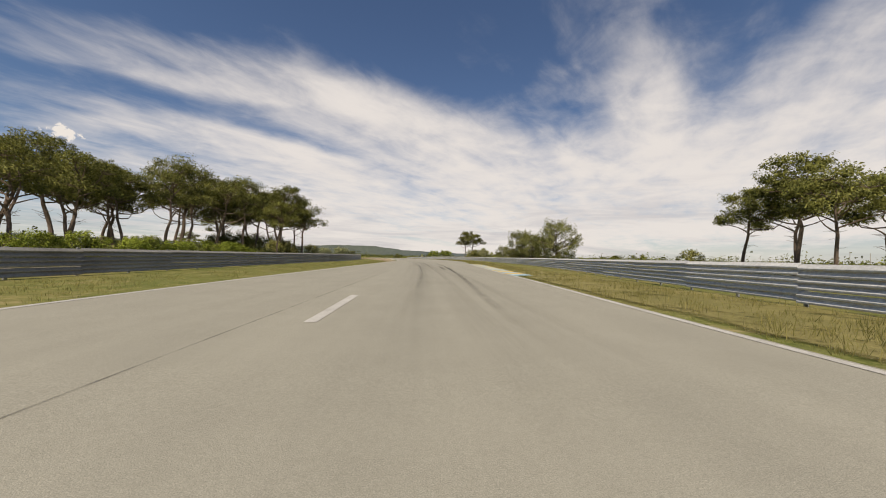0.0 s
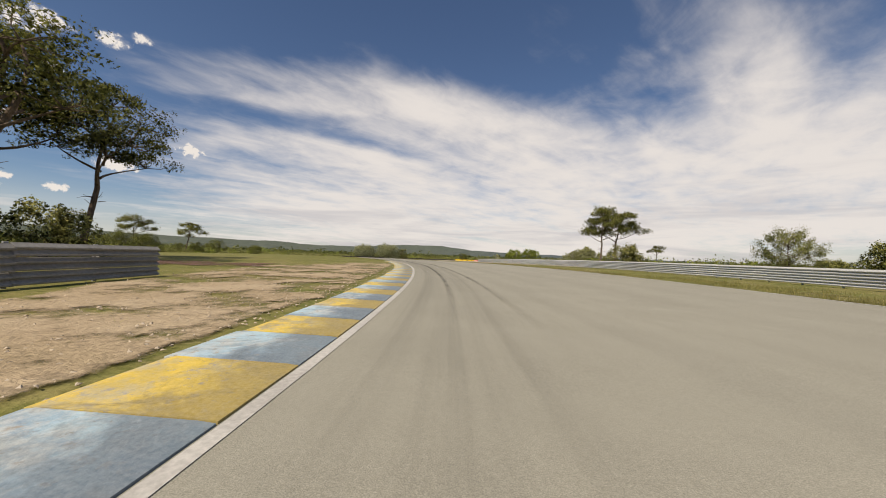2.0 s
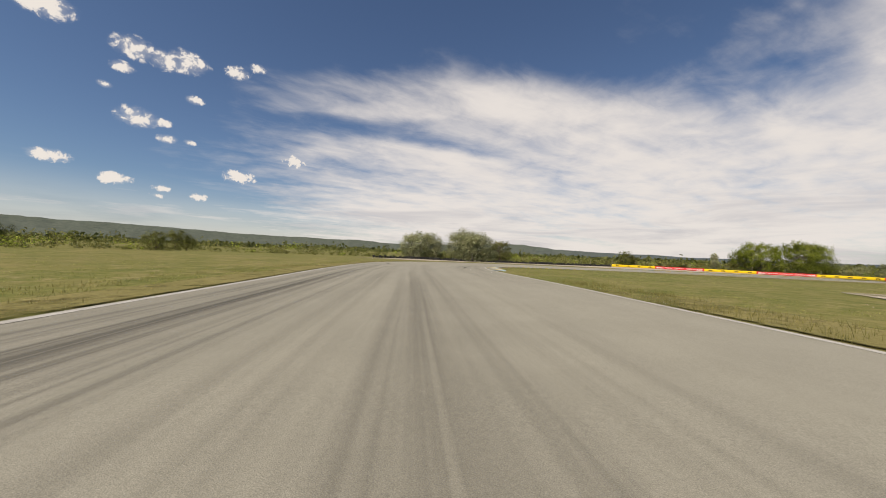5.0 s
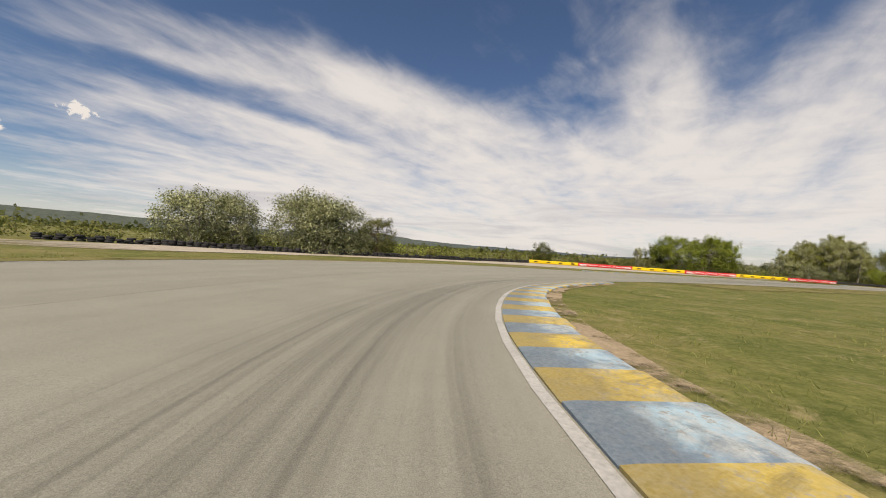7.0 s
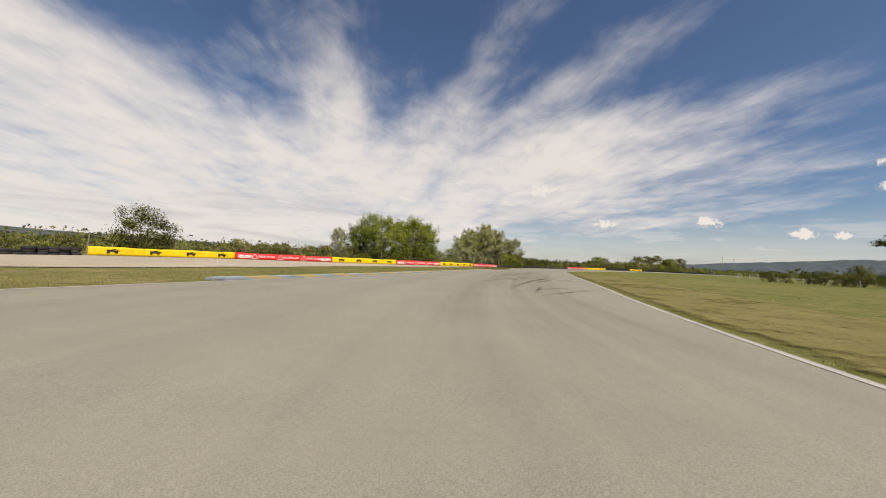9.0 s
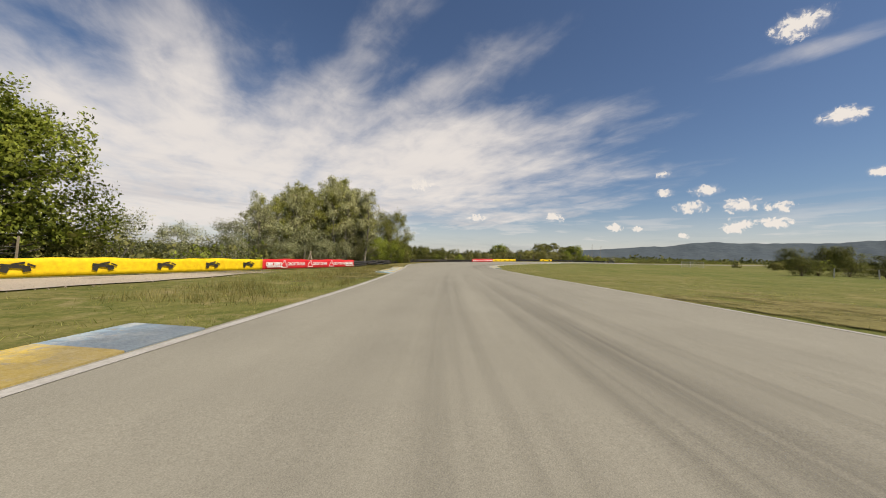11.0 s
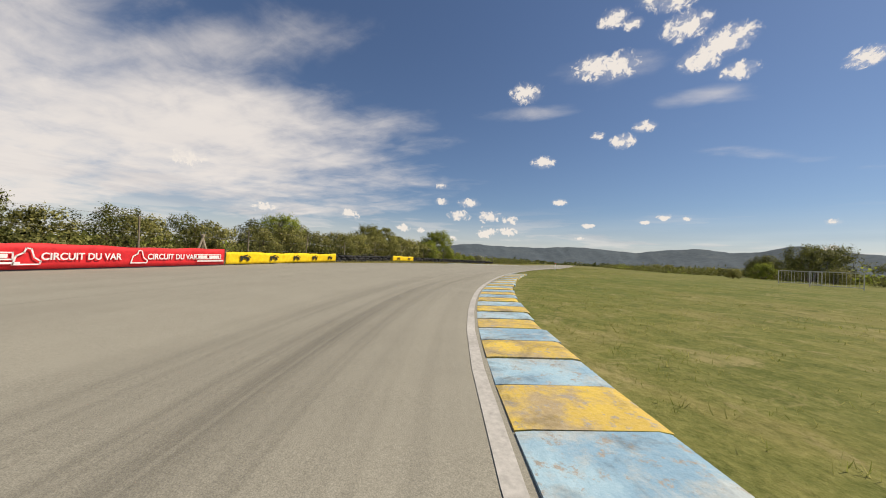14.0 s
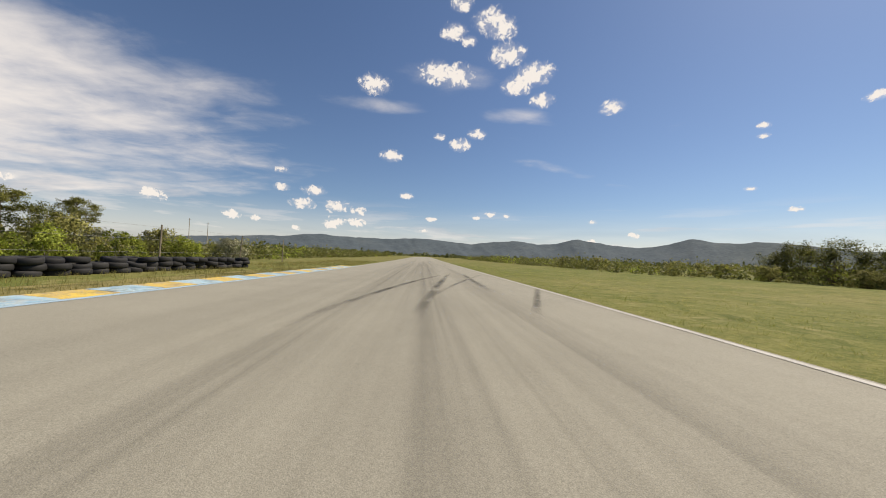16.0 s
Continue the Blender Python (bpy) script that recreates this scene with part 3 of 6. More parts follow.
def make_hazy_hill():
    m, nt, b = material("hazy_wooded_hill", 0.95, 0, 0.05)
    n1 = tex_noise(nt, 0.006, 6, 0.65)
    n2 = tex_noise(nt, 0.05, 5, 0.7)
    # the blue-grey of distant haze is painted into the woods' colour
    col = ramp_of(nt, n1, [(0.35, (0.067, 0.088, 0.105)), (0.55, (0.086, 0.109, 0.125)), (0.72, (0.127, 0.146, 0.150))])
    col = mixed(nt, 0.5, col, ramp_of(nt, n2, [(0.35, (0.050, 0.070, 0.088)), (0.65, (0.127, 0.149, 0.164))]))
    # the painted haze thins westwards, as on a nearer ridge, so woods look greener
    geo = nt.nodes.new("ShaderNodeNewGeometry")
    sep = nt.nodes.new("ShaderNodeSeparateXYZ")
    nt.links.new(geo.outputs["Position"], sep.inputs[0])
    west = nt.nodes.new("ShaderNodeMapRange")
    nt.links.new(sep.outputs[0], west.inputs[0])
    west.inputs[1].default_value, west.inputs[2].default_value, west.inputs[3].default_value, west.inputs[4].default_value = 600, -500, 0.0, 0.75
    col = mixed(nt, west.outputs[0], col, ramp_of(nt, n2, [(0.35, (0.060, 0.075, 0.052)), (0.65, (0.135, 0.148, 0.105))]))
    nt.links.new(col, b.inputs["Base Color"])
    bumped(nt, b, n2, 0.35, 4.0)
    return m


MAT["hill"] = make_hazy_hill()

# ---- plan of the track: its middle line as driven, and its height ----
TRACK = [
    (-0.0, 0.0, 0.00), (-1.2, 18.5, 0.12), (-2.8, 36.4, 0.20),
    (-5.0, 53.6, 0.23), (-8.3, 70.4, 0.30), (-12.7, 86.9, 0.39),
    (-17.8, 102.8, 0.46), (-24.0, 117.9, 0.50), (-30.5, 132.0, 0.38),
    (-36.8, 145.0, 0.21), (-42.5, 156.8, 0.14), (-47.3, 167.3, 0.09),
    (-51.1, 176.3, 0.04), (-53.3, 184.1, -0.07), (-54.1, 191.6, -0.21),
    (-53.5, 198.6, -0.38), (-51.4, 206.1, -0.60), (-47.0, 213.8, -0.76),
    (-40.8, 221.1, -0.85), (-33.1, 227.1, -0.87), (-24.1, 232.1, -0.92),
    (-14.0, 236.8, -0.98), (-3.1, 241.3, -1.06), (8.1, 245.4, -1.14),
    (19.2, 249.1, -1.27), (30.8, 251.8, -1.43), (41.7, 253.4, -1.58),
    (51.3, 253.5, -1.61), (61.1, 252.3, -1.56), (71.3, 249.3, -1.39),
    (82.6, 244.0, -1.20), (93.8, 237.2, -1.07), (104.5, 229.5, -1.11),
]
_start = [(0.9 + 0.068 * k, -1.0 * k, 0.0) for k in (90, 75, 60, 45, 30, 15)]
_end = [(104.5 + 0.812 * k, 229.5 - 0.583 * k, -1.11) for k in (14, 30, 50, 75, 100, 130, 160, 200, 250)]
PTS = np.array(_start + TRACK + _end, float)
KNOT = np.array(TRACK, float)


def gz(x, y):
    """Height of the ground, smooth between the heights along the track."""
    w = 1.0 / ((KNOT[:, 0] - x) ** 2 + (KNOT[:, 1] - y) ** 2 + 144.0) ** 2
    return float((w * KNOT[:, 2]).sum() / w.sum())


def spline(points, step):
    """Points every step metres along a smooth line through the given ones."""
    p = np.array([2 * points[0] - points[1], *points, 2 * points[-1] - points[-2]])
    out = []
    for i in range(1, len(p) - 2):
        n = max(2, int(np.linalg.norm(p[i + 1] - p[i]) / 0.5))
        u = np.linspace(0, 1, n, endpoint=False)[:, None]
        out.append(0.5 * (2 * p[i] + (p[i + 1] - p[i - 1]) * u + (2 * p[i - 1] - 5 * p[i] + 4 * p[i + 1] - p[i + 2]) * u**2 + (3 * p[i] - p[i - 1] - 3 * p[i + 1] + p[i + 2]) * u**3))
    out = np.vstack(out + [p[-2:-1]])
    s = np.r_[0, np.cumsum(np.linalg.norm(np.diff(out, axis=0), axis=1))]
    g = np.arange(0, s[-1], step)
    return np.stack([np.interp(g, s, out[:, k]) for k in range(out.shape[1])], 1)


LINE = spline(PTS[:, :2], 0.25)
_seg = np.linalg.norm(np.diff(LINE, axis=0), axis=1)
LS = np.r_[0, np.cumsum(_seg)]
LS -= LS[np.argmin(np.linalg.norm(LINE, axis=1))]
_d = np.gradient(LINE, axis=0)
_d /= np.linalg.norm(_d, axis=1)[:, None]
_k = np.ones(25) / 25
_d = np.stack([np.convolve(np.pad(_d[:, i], 12, mode="edge"), _k, "valid") for i in (0, 1)], 1)
_d /= np.linalg.norm(_d, axis=1)[:, None]


def at(s, o):
    """The place s metres along the track and o metres to the left of its middle line."""
    x, y = np.interp(s, LS, LINE[:, 0]), np.interp(s, LS, LINE[:, 1])
    dx, dy = np.interp(s, LS, _d[:, 0]), np.interp(s, LS, _d[:, 1])
    n = math.hypot(dx, dy)
    return float(x - dy / n * o), float(y + dx / n * o)


LEFT = np.array([(-90, 7.4), (0, 6.8), (12, 6.4), (24, 5.8), (36, 4.9), (48, 3.8), (60, 2.2), (72, 1.2), (84, 0.5), (96, 0.5), (108, 1.3), (120, 2.3),
                 (132, 3.1), (146, 3.7), (160, 4.5), (175, 5.8), (188, 7.4), (195, 9.4), (201, 11.6), (208, 13.6), (215, 14.4), (222, 14.0), (228, 12.8),
                 (234, 10.8), (240, 8.4), (246, 6.2), (252, 4.9), (260, 4.0), (272, 3.2), (288, 2.8), (300, 3.4), (308, 4.7), (316, 6.8), (324, 9.2),
                 (332, 11.4), (340, 12.5), (348, 12.5), (356, 11.8), (364, 10.6), (372, 9.0), (380, 7.8), (390, 6.9), (400, 6.0), (412, 5.4), (640, 5.0)])
RIGHT = np.array([(-90, -4.0), (0, -4.4), (12, -4.8), (24, -5.3), (36, -6.4), (48, -7.8), (60, -10.2), (72, -11.9), (84, -12.9), (96, -13.6), (108, -12.9),
                  (120, -11.2), (132, -8.5), (144, -7.1), (156, -6.4), (168, -5.8), (180, -4.8), (192, -2.9), (198, -1.6), (204, -0.75), (210, -0.5), (216, -0.85),
                  (222, -1.5), (228, -2.5), (234, -3.6), (240, -4.7), (246, -5.7), (254, -6.5), (264, -6.8), (280, -6.9), (296, -6.2), (308, -5.2), (318, -3.7),
                  (326, -2.3), (332, -1.2), (338, -0.6), (344, -0.45), (350, -0.55), (356, -1.0), (362, -1.5), (368, -2.2), (374, -2.9), (380, -3.6), (388, -4.2),
                  (400, -4.4), (640, -4.6)])


def smooth_of(table, s):
    return float(np.mean([np.interp(s + k, table[:, 0], table[:, 1]) for k in (-4, -2, 0, 2, 4)]))


def left(s):
    return smooth_of(LEFT, s)


def right(s):
    return smooth_of(RIGHT, s)


# ---- mesh helpers ----
def mesh_of(name, verts, faces, mat, smooth=False):
    me = bpy.data.meshes.new(name)
    me.from_pydata([tuple(v) for v in verts], [], faces)
    for m in mat if isinstance(mat, (list, tuple)) else [mat]:
        me.materials.append(m)
    if smooth:
        me.polygons.foreach_set("use_smooth", np.ones(len(me.polygons), bool))
    me.update()
    return me


def part(name, bm, mat, parent=None, label=""):
    """Links a bmesh as one mesh object, under a thing or a part."""
    me = bpy.data.meshes.new(name)
    bm.to_mesh(me)
    bm.free()
    me.materials.append(mat)
    ob = new(name, me)
    if parent is not None:
        ob.parent = parent
    return tagged(ob, label)


def part_mesh(name, me, parent=None, label="", m=None):
    ob = new(name, me)
    if parent is not None:
        ob.parent = parent
    if m is not None:
        ob.matrix_basis = m
    return tagged(ob, label)


def box(bm, sx, sy, sz, m=None, bevel=0.0):
    g = bmesh.ops.create_cube(bm, size=1.0, matrix=(m or Matrix()) @ Matrix.Diagonal((sx, sy, sz, 1)))
    if bevel:
        es = list({e for v in g["verts"] for e in v.link_edges})
        bmesh.ops.bevel(bm, geom=es, offset=bevel, segments=1, affect="EDGES")
    return g


def rod(bm, a, b, r0, r1, n=8):
    """A tapered stick from a to b."""
    a, b = Vector(a), Vector(b)
    q = (b - a).to_track_quat("Z", "Y").to_matrix().to_4x4()
    rings = []
    for p, r in ((a, r0), (b, r1)):
        rings.append([bm.verts.new(p + q.to_3x3() @ Vector((math.cos(k * math.tau / n) * r, math.sin(k * math.tau / n) * r, 0))) for k in range(n)])
    for k in range(n):
        bm.faces.new((rings[0][k], rings[0][(k + 1) % n], rings[1][(k + 1) % n], rings[1][k]))
    bm.faces.new(rings[1])
    bm.faces.new(list(reversed(rings[0])))


def ribbon(name, s0, s1, step, lo, hi, cols, lift, mat, kind="structure", label="", category="", flat_uv=False):
    """A strip that lies on the ground along the track between two borders given as functions of s."""
    ss = np.linspace(s0, s1, max(2, int((s1 - s0) / step) + 1))
    verts, uvs = [], []
    for i, s in enumerate(ss):
        a, b = lo(s), hi(s)
        for k in range(cols + 1):
            o = a + (b - a) * k / cols
            x, y = at(s, o)
            verts.append((x, y, gz(x, y) + lift))
            uvs.append((k / cols, i / (len(ss) - 1)) if flat_uv else (o, s))
    w = cols + 1
    faces = [(i * w + k + 1, i * w + k, (i + 1) * w + k, (i + 1) * w + k + 1) for i in range(len(ss) - 1) for k in range(cols)]
    me = mesh_of(name, verts, faces, mat, True)
    lay = me.uv_layers.new(name="track")
    idx = np.empty(len(me.loops), np.int32)
    me.loops.foreach_get("vertex_index", idx)
    lay.data.foreach_set("uv", np.array(uvs)[idx].ravel())
    return tagged(new(name, me), label, category, "", kind)


# ---- ground ----
def build_ground():
    near_x, near_y = np.arange(-150, 321, 5.0), np.arange(-100, 311, 5.0)
    grow = np.cumsum(np.geomspace(8, 900, 18))
    xs = np.r_[-150 - grow[::-1], near_x, 320 + grow]
    ys = np.r_[-100 - grow[::-1], near_y, 310 + grow]
    verts = [(x, y, gz(x, y) - 0.03) for y in ys for x in xs]
    w = len(xs)
    faces = [(j * w + i, j * w + i + 1, (j + 1) * w + i + 1, (j + 1) * w + i) for j in range(len(ys) - 1) for i in range(w - 1)]
    tagged(new("ground", mesh_of("ground", verts, faces, MAT["grass"], True)), "dry patchy grass land round the circuit", "ground", "", "structure")


build_ground()
ribbon("road", -88, 630, 1.5, right, left, 10, 0.0, MAT["asphalt"], "structure", "grey worn asphalt race track", "road")

# ---- white edge lines ----
ribbon("line", -88, 66, 1.5, lambda s: left(s) - 0.22, lambda s: left(s) - 0.08, 1, 0.006, MAT["white"], "structure", "worn white painted line on asphalt", "line")
ribbon("line", 66, 118, 1.0, lambda s: left(s) - 0.16, lambda s: left(s) - 0.05, 1, 0.006, MAT["white"], "structure", "thin worn white line along the kerb", "line")
ribbon("line", 118, 250, 1.5, lambda s: left(s) - 0.22, lambda s: left(s) - 0.08, 1, 0.006, MAT["white"], "structure", "worn white painted line on asphalt", "line")
ribbon("line", 388, 420, 1.0, lambda s: left(s) - 0.24, lambda s: left(s) - 0.06, 1, 0.006, MAT["line_blue"], "structure", "worn pale blue painted line along the kerb", "line")
ribbon("line", 420, 630, 1.5, lambda s: left(s) - 0.22, lambda s: left(s) - 0.08, 1, 0.006, MAT["white"], "structure", "worn white painted line on asphalt", "line")
ribbon("line", 250, 388, 1.5, lambda s: left(s) - 0.22, lambda s: left(s) - 0.08, 1, 0.006, MAT["white"], "structure", "worn white painted line on asphalt", "line")
ribbon("line", -88, 192, 1.5, lambda s: right(s) + 0.08, lambda s: right(s) + 0.22, 1, 0.006, MAT["white"], "structure", "worn white painted line on asphalt", "line")
ribbon("line", 192, 246, 1.5, lambda s: right(s) + 0.06, lambda s: right(s) + 0.17, 1, 0.006, MAT["white"], "structure", "broad worn white line along the kerb", "line")
ribbon("line", 246, 630, 1.5, lambda s: right(s) + 0.08, lambda s: right(s) + 0.19, 1, 0.006, MAT["white"], "structure", "worn white painted line on asphalt", "line")
ribbon("line", 5.0, 8.2, 0.5, lambda s: 1.42, lambda s: 1.60, 1, 0.006, MAT["white"], "structure", "short white painted dash on asphalt", "line")


# ---- hills at the horizon ----
HILL = np.array([(-180, 2.8), (-176, 3.0), (-173, 3.4), (-169.8, 3.9), (-167, 3.6), (-165, 3.7), (-162.4, 4.2), (-159.2, 3.3), (-156, 2.75), (-152.5, 3.1), (-147.2, 3.9), (-143.9, 3.15), (-141, 3.0), (-136.8, 3.4), (-133, 2.9), (-130, 2.6),
                 (-125, 3.05), (-121.6, 3.2), (-117.9, 2.9), (-112.9, 2.75), (-108, 2.85), (-105.7, 2.9), (-102.2, 2.7), (-100.6, 2.35), (-97.9, 2.3), (-95, 1.95), (-91, 1.7), (-88, 1.4), (-78, 0.7), (-66, 0.5), (-40, 0.45), (-12, 0.8), (0, 1.1), (7, 1.4), (12, 2.0), (18, 2.0),
                 (25, 1.5), (32, 1.3), (39, 1.7), (46, 1.7), (55, 1.75), (63, 2.1), (80, 2.4), (110, 2.0), (150, 1.8), (180, 2.8)])


def build_hills():
    verts, faces = [], []
    n, rows = 720, 7
    for i in range(n):
        az = -180 + 360 * i / n
        el = np.interp(az, HILL[:, 0], HILL[:, 1])
        a = radians(az)
        u = Vector((-math.sin(a), math.cos(a), 0))
        rug = noise.fractal(u * 14.0, 1.0, 2.0, 4) * 0.12 + noise.fractal(u * 60.0, 1.0, 2.0, 3) * 0.05
        el = max(0.25, el + rug * (0.5 + 0.28 * el))
        for k in range(rows):
            f = k / (rows - 1)
            r = 1500 + 900 * f
            h = math.tan(radians(el)) * 2400 * f**1.2
            jag = noise.noise(Vector((u.x * 60, u.y * 60, f * 7))) * 14 * (f > 0) * (f < 1)
            verts.append((u.x * r, u.y * r + 120, h - 8 + jag))
    for i in range(n):
        j = (i + 1) % n
        faces += [(i * rows + k, j * rows + k, j * rows + k + 1, i * rows + k + 1) for k in range(rows - 1)]
    tagged(new("backdrop", mesh_of("backdrop", verts, faces, MAT["hill"], True)), "distant wooded hills along the horizon, blue haze in their colour", "hills", "", "structure")


build_hills()

# ---- bare ground beside the track ----
def table(rows):
    t = np.array(rows, float)
    return lambda s: float(np.interp(s, t[:, 0], t[:, 1]))


def ragged(f, amp, seed):
    return lambda s: f(s) + amp * (noise.noise(Vector((s * 0.35, seed, 0))) + 0.6 * noise.noise(Vector((s * 1.3, seed, 5))))


def tapered(lo, hi, s0, s1, run):
    """Two borders drawn together at both ends, so that the patch runs out."""
    def blend(s):
        return min(1.0, max(0.0, (s - s0) / run), max(0.0, (s1 - s) / run)) ** 0.6
    mid = lambda s: (lo(s) + hi(s)) / 2
    return lambda s: mid(s) + (lo(s) - mid(s)) * blend(s), lambda s: mid(s) + (hi(s) - mid(s)) * blend(s)


TRAP_IN = table([(206, 31), (210, 27), (214, 22), (226, 21), (237, 18), (242, 15.6), (246, 13.6), (252, 12.2), (262, 11.8), (275, 10.4), (290, 9.0), (300, 8.8)])
TRAP_OUT = table([(206, 34), (212, 34), (218, 32.7), (224, 26.2), (232, 24.4), (241, 23.8), (246, 27.0), (252, 28.0), (259, 27.0), (268, 21.6), (277, 16.6), (290, 12.0), (300, 9.9)])
ribbon("gravel_trap", 207, 300, 1.0, ragged(TRAP_IN, 0.5, 1.0), TRAP_OUT, 8, 0.005, MAT["gravel"], "structure", "pale gravel trap outside the bend", "gravel", True)
ribbon("gravel_trap", 108, 186, 1.0, table([(108, -27), (120, -26), (132, -24.5), (142, -22.5), (155, -21.5), (172, -22), (186, -27)]),
       ragged(table([(108, -26), (120, -21.5), (132, -16.0), (142, -12.6), (155, -11.6), (172, -13.5), (186, -23)]), 0.7, 2.0), 5, 0.005, MAT["gravel"], "structure", "pale gravel strip before the guard rail", "gravel", True)
ribbon("dirt_patch", 44, 108, 0.8, lambda s: left(s) + 1.2 * min(1.0, max(0.0, (s - 62) / 6)) - 0.4 * (s < 60), ragged(table([(44, 4.6), (52, 4.8), (60, 4.6), (66, 5.4), (74, 6.8), (84, 9.2), (92, 9.8), (100, 6.0), (108, 4.0)]), 1.2, 4.0), 8, 0.004, MAT["dirt"], "structure", "bare reddish stony earth beside the kerb", "earth", True)
# a strip darker and redder than the other bare ground
ribbon("dirt_patch", 89.5, 95.5, 0.8, lambda s: 8.6, lambda s: 34.0, 16, 0.006, MAT["ground_dark_red"], "structure", "dark reddish strip of ground behind the rail end", "earth", True)
ribbon("dirt_patch", 194, 230, 0.6, ragged(lambda s: right(s) - 1.5, 0.25, 7.0), lambda s: right(s) - 0.95, 3, 0.004, MAT["dirt"], "structure", "worn stony earth behind the kerb", "earth", True)

ribbon("dry_verge", -70, 92, 1.0, lambda s: right(s) - 4.6 + 1.5 * min(1.0, max(0.0, (s - 40) / 30)), lambda s: right(s) - 0.05, 6, 0.003, MAT["dry_turf"], "structure", "strip of dry brownish grass before the guard rail", "verge", True)
ribbon("dry_verge", 90, 180, 1.0, lambda s: right(s) - 2.4, lambda s: right(s) - 0.05, 4, 0.003, MAT["dry_turf"], "structure", "strip of dry brownish grass beside the track", "verge", True)
ribbon("dry_verge", 232, 292, 1.0, lambda s: right(s) - 5.5, lambda s: right(s) - 0.05, 6, 0.003, MAT["dry_turf"], "structure", "strip of dry brownish grass beside the track", "verge", True)
ribbon("dry_verge", 112, 246, 1.0, lambda s: left(s) + 0.02, lambda s: left(s) + 1.6, 4, 0.003, MAT["dry_turf"], "structure", "narrow strip of dry worn grass beside the track", "verge", True)
ribbon("dry_verge", 284, 420, 1.0, lambda s: left(s) + 0.02, lambda s: left(s) + 2.6, 4, 0.003, MAT["dry_turf"], "structure", "strip of dry brownish grass before the barrier", "verge", True)

# ---- lanes darkened by tyres ----
for s0, s1, lo, hi, mat in ((104, 198, lambda s: left(s) - 3.0, lambda s: left(s) - 0.25, "lane"), (70, 128, lambda s: left(s) - 2.6, lambda s: left(s) - 0.15, "lane_faint"), (96, 200, lambda s: left(s) - 7.5, lambda s: left(s) - 2.6, "lane_faint"),
                            (2, 70, lambda s: -3.2 + 0.012 * s, lambda s: 0.9, "lane_faint"), (176, 232, lambda s: right(s) + 0.3, lambda s: right(s) + 3.4, "lane_faint"), (236, 300, lambda s: -4.8, lambda s: 1.0, "lane_faint"),
                            (300, 366, lambda s: right(s) + 0.3, lambda s: right(s) + 3.2, "lane_faint"), (372, 470, lambda s: -3.2, lambda s: 3.0, "lane_faint")):
    ribbon("rubbered_lane", s0, s1, 1.0, lo, hi, 4, 0.0025, MAT[mat], "structure", "asphalt lane greyed by tyre rubber", "mark", True)

# ---- rubber marks and seams on the asphalt ----
MARKS = [
    [(5.5, 0.25), (9.1, 0.1), (27.6, -0.1), (60, 0.6)], [(4.3, -1.5), (9.1, -1.6), (23.7, -2.2), (48, -2.9)], [(22.9, -1.7), (26.2, -1.8), (31.7, -1.9)],
    [(24.4, -1.0), (27.8, -1.0), (43.6, -1.1)], [(23.5, -2.4), (26.4, -2.4), (29, -2.6)], [(124.5, 1.7), (132.3, 2.1), (152.8, 3.2)], [(124.3, 1.2), (130.1, 1.1), (154.0, 2.1)],
    [(122.4, 0.5), (132.0, 0.4), (164.8, 0.7)], [(124.5, 0.0), (130.5, -0.1), (167.2, -1.0)], [(120.6, -0.5), (131.4, -0.6), (163.1, -1.8)],
    [(124.4, -1.0), (132.6, -1.3), (164.3, -2.7)], [(124.3, -1.6), (131.1, -1.9), (157.2, -3.7)], [(188, -2.6), (192.8, -1.6), (199.9, -0.1)], [(189.9, -0.9), (192.6, -0.6), (199.9, 0.6)],
]
MARKS2 = [
    [(193.0, 6.3), (195.2, 7.4), (198.5, 9.6)], [(253.0, -2.4), (256.6, -3.2), (260.8, -4.2), (263.6, -5.4)], [(252.8, -2.9), (255.3, -3.5), (259.5, -4.5)], [(254.6, -1.6), (258.4, -2.7), (264.9, -4.9)],
    [(258.1, -1.9), (262.9, -2.8), (271.2, -4.2)], [(256.0, 0.5), (265.8, -1.2), (280.7, -3.5)], [(256.8, -4.2), (258.5, -5.0), (260.4, -5.9)], [(262, -0.8), (267, -2.6), (272, -4.6)],
    [(397.3, 1.9), (400.8, 1.3), (405.1, 0.6), (412.5, -1.3)], [(397.4, 0.2), (401.3, -0.2), (414.0, -1.7)], [(400.4, 0.0), (406.1, -1.4), (414.3, -3.8)], [(398.7, -2.0), (401.0, -2.8), (405.9, -4.5)],
    [(403.3, -2.2), (408.0, -2.3), (414.5, -2.6)], [(76, -0.5), (90, -0.9), (108, -0.3), (122, 0.9)], [(74, -1.6), (92, -2.0), (110, -1.3), (124, 0.2)], [(245.5, -2.7), (247.7, -3.9), (250.7, -5.8)], [(246.0, -2.5), (247.2, -2.7), (250.5, -3.1)], [(246.7, -1.9), (248.2, -2.9), (251.2, -4.8)], [(247.7, -1.8), (252.0, -2.4), (260.5, -4.2)], [(250.5, -0.1), (254.0, -0.9), (263.5, -3.8)],
]


def build_mark(pts, width, mat, name, label):
    p = np.array(pts, float)
    ss = np.linspace(p[0, 0], p[-1, 0], max(4, int(abs(p[-1, 0] - p[0, 0]) / 0.8)))
    co = np.polyfit(p[:, 0], p[:, 1], min(2, len(p) - 1))
    f = lambda s: float(np.polyval(co, s))
    ribbon(name, ss[0], ss[-1], 0.8, lambda s: f(s) - width / 2, lambda s: f(s) + width / 2, 2, 0.004, mat, "structure", label, "mark", True)


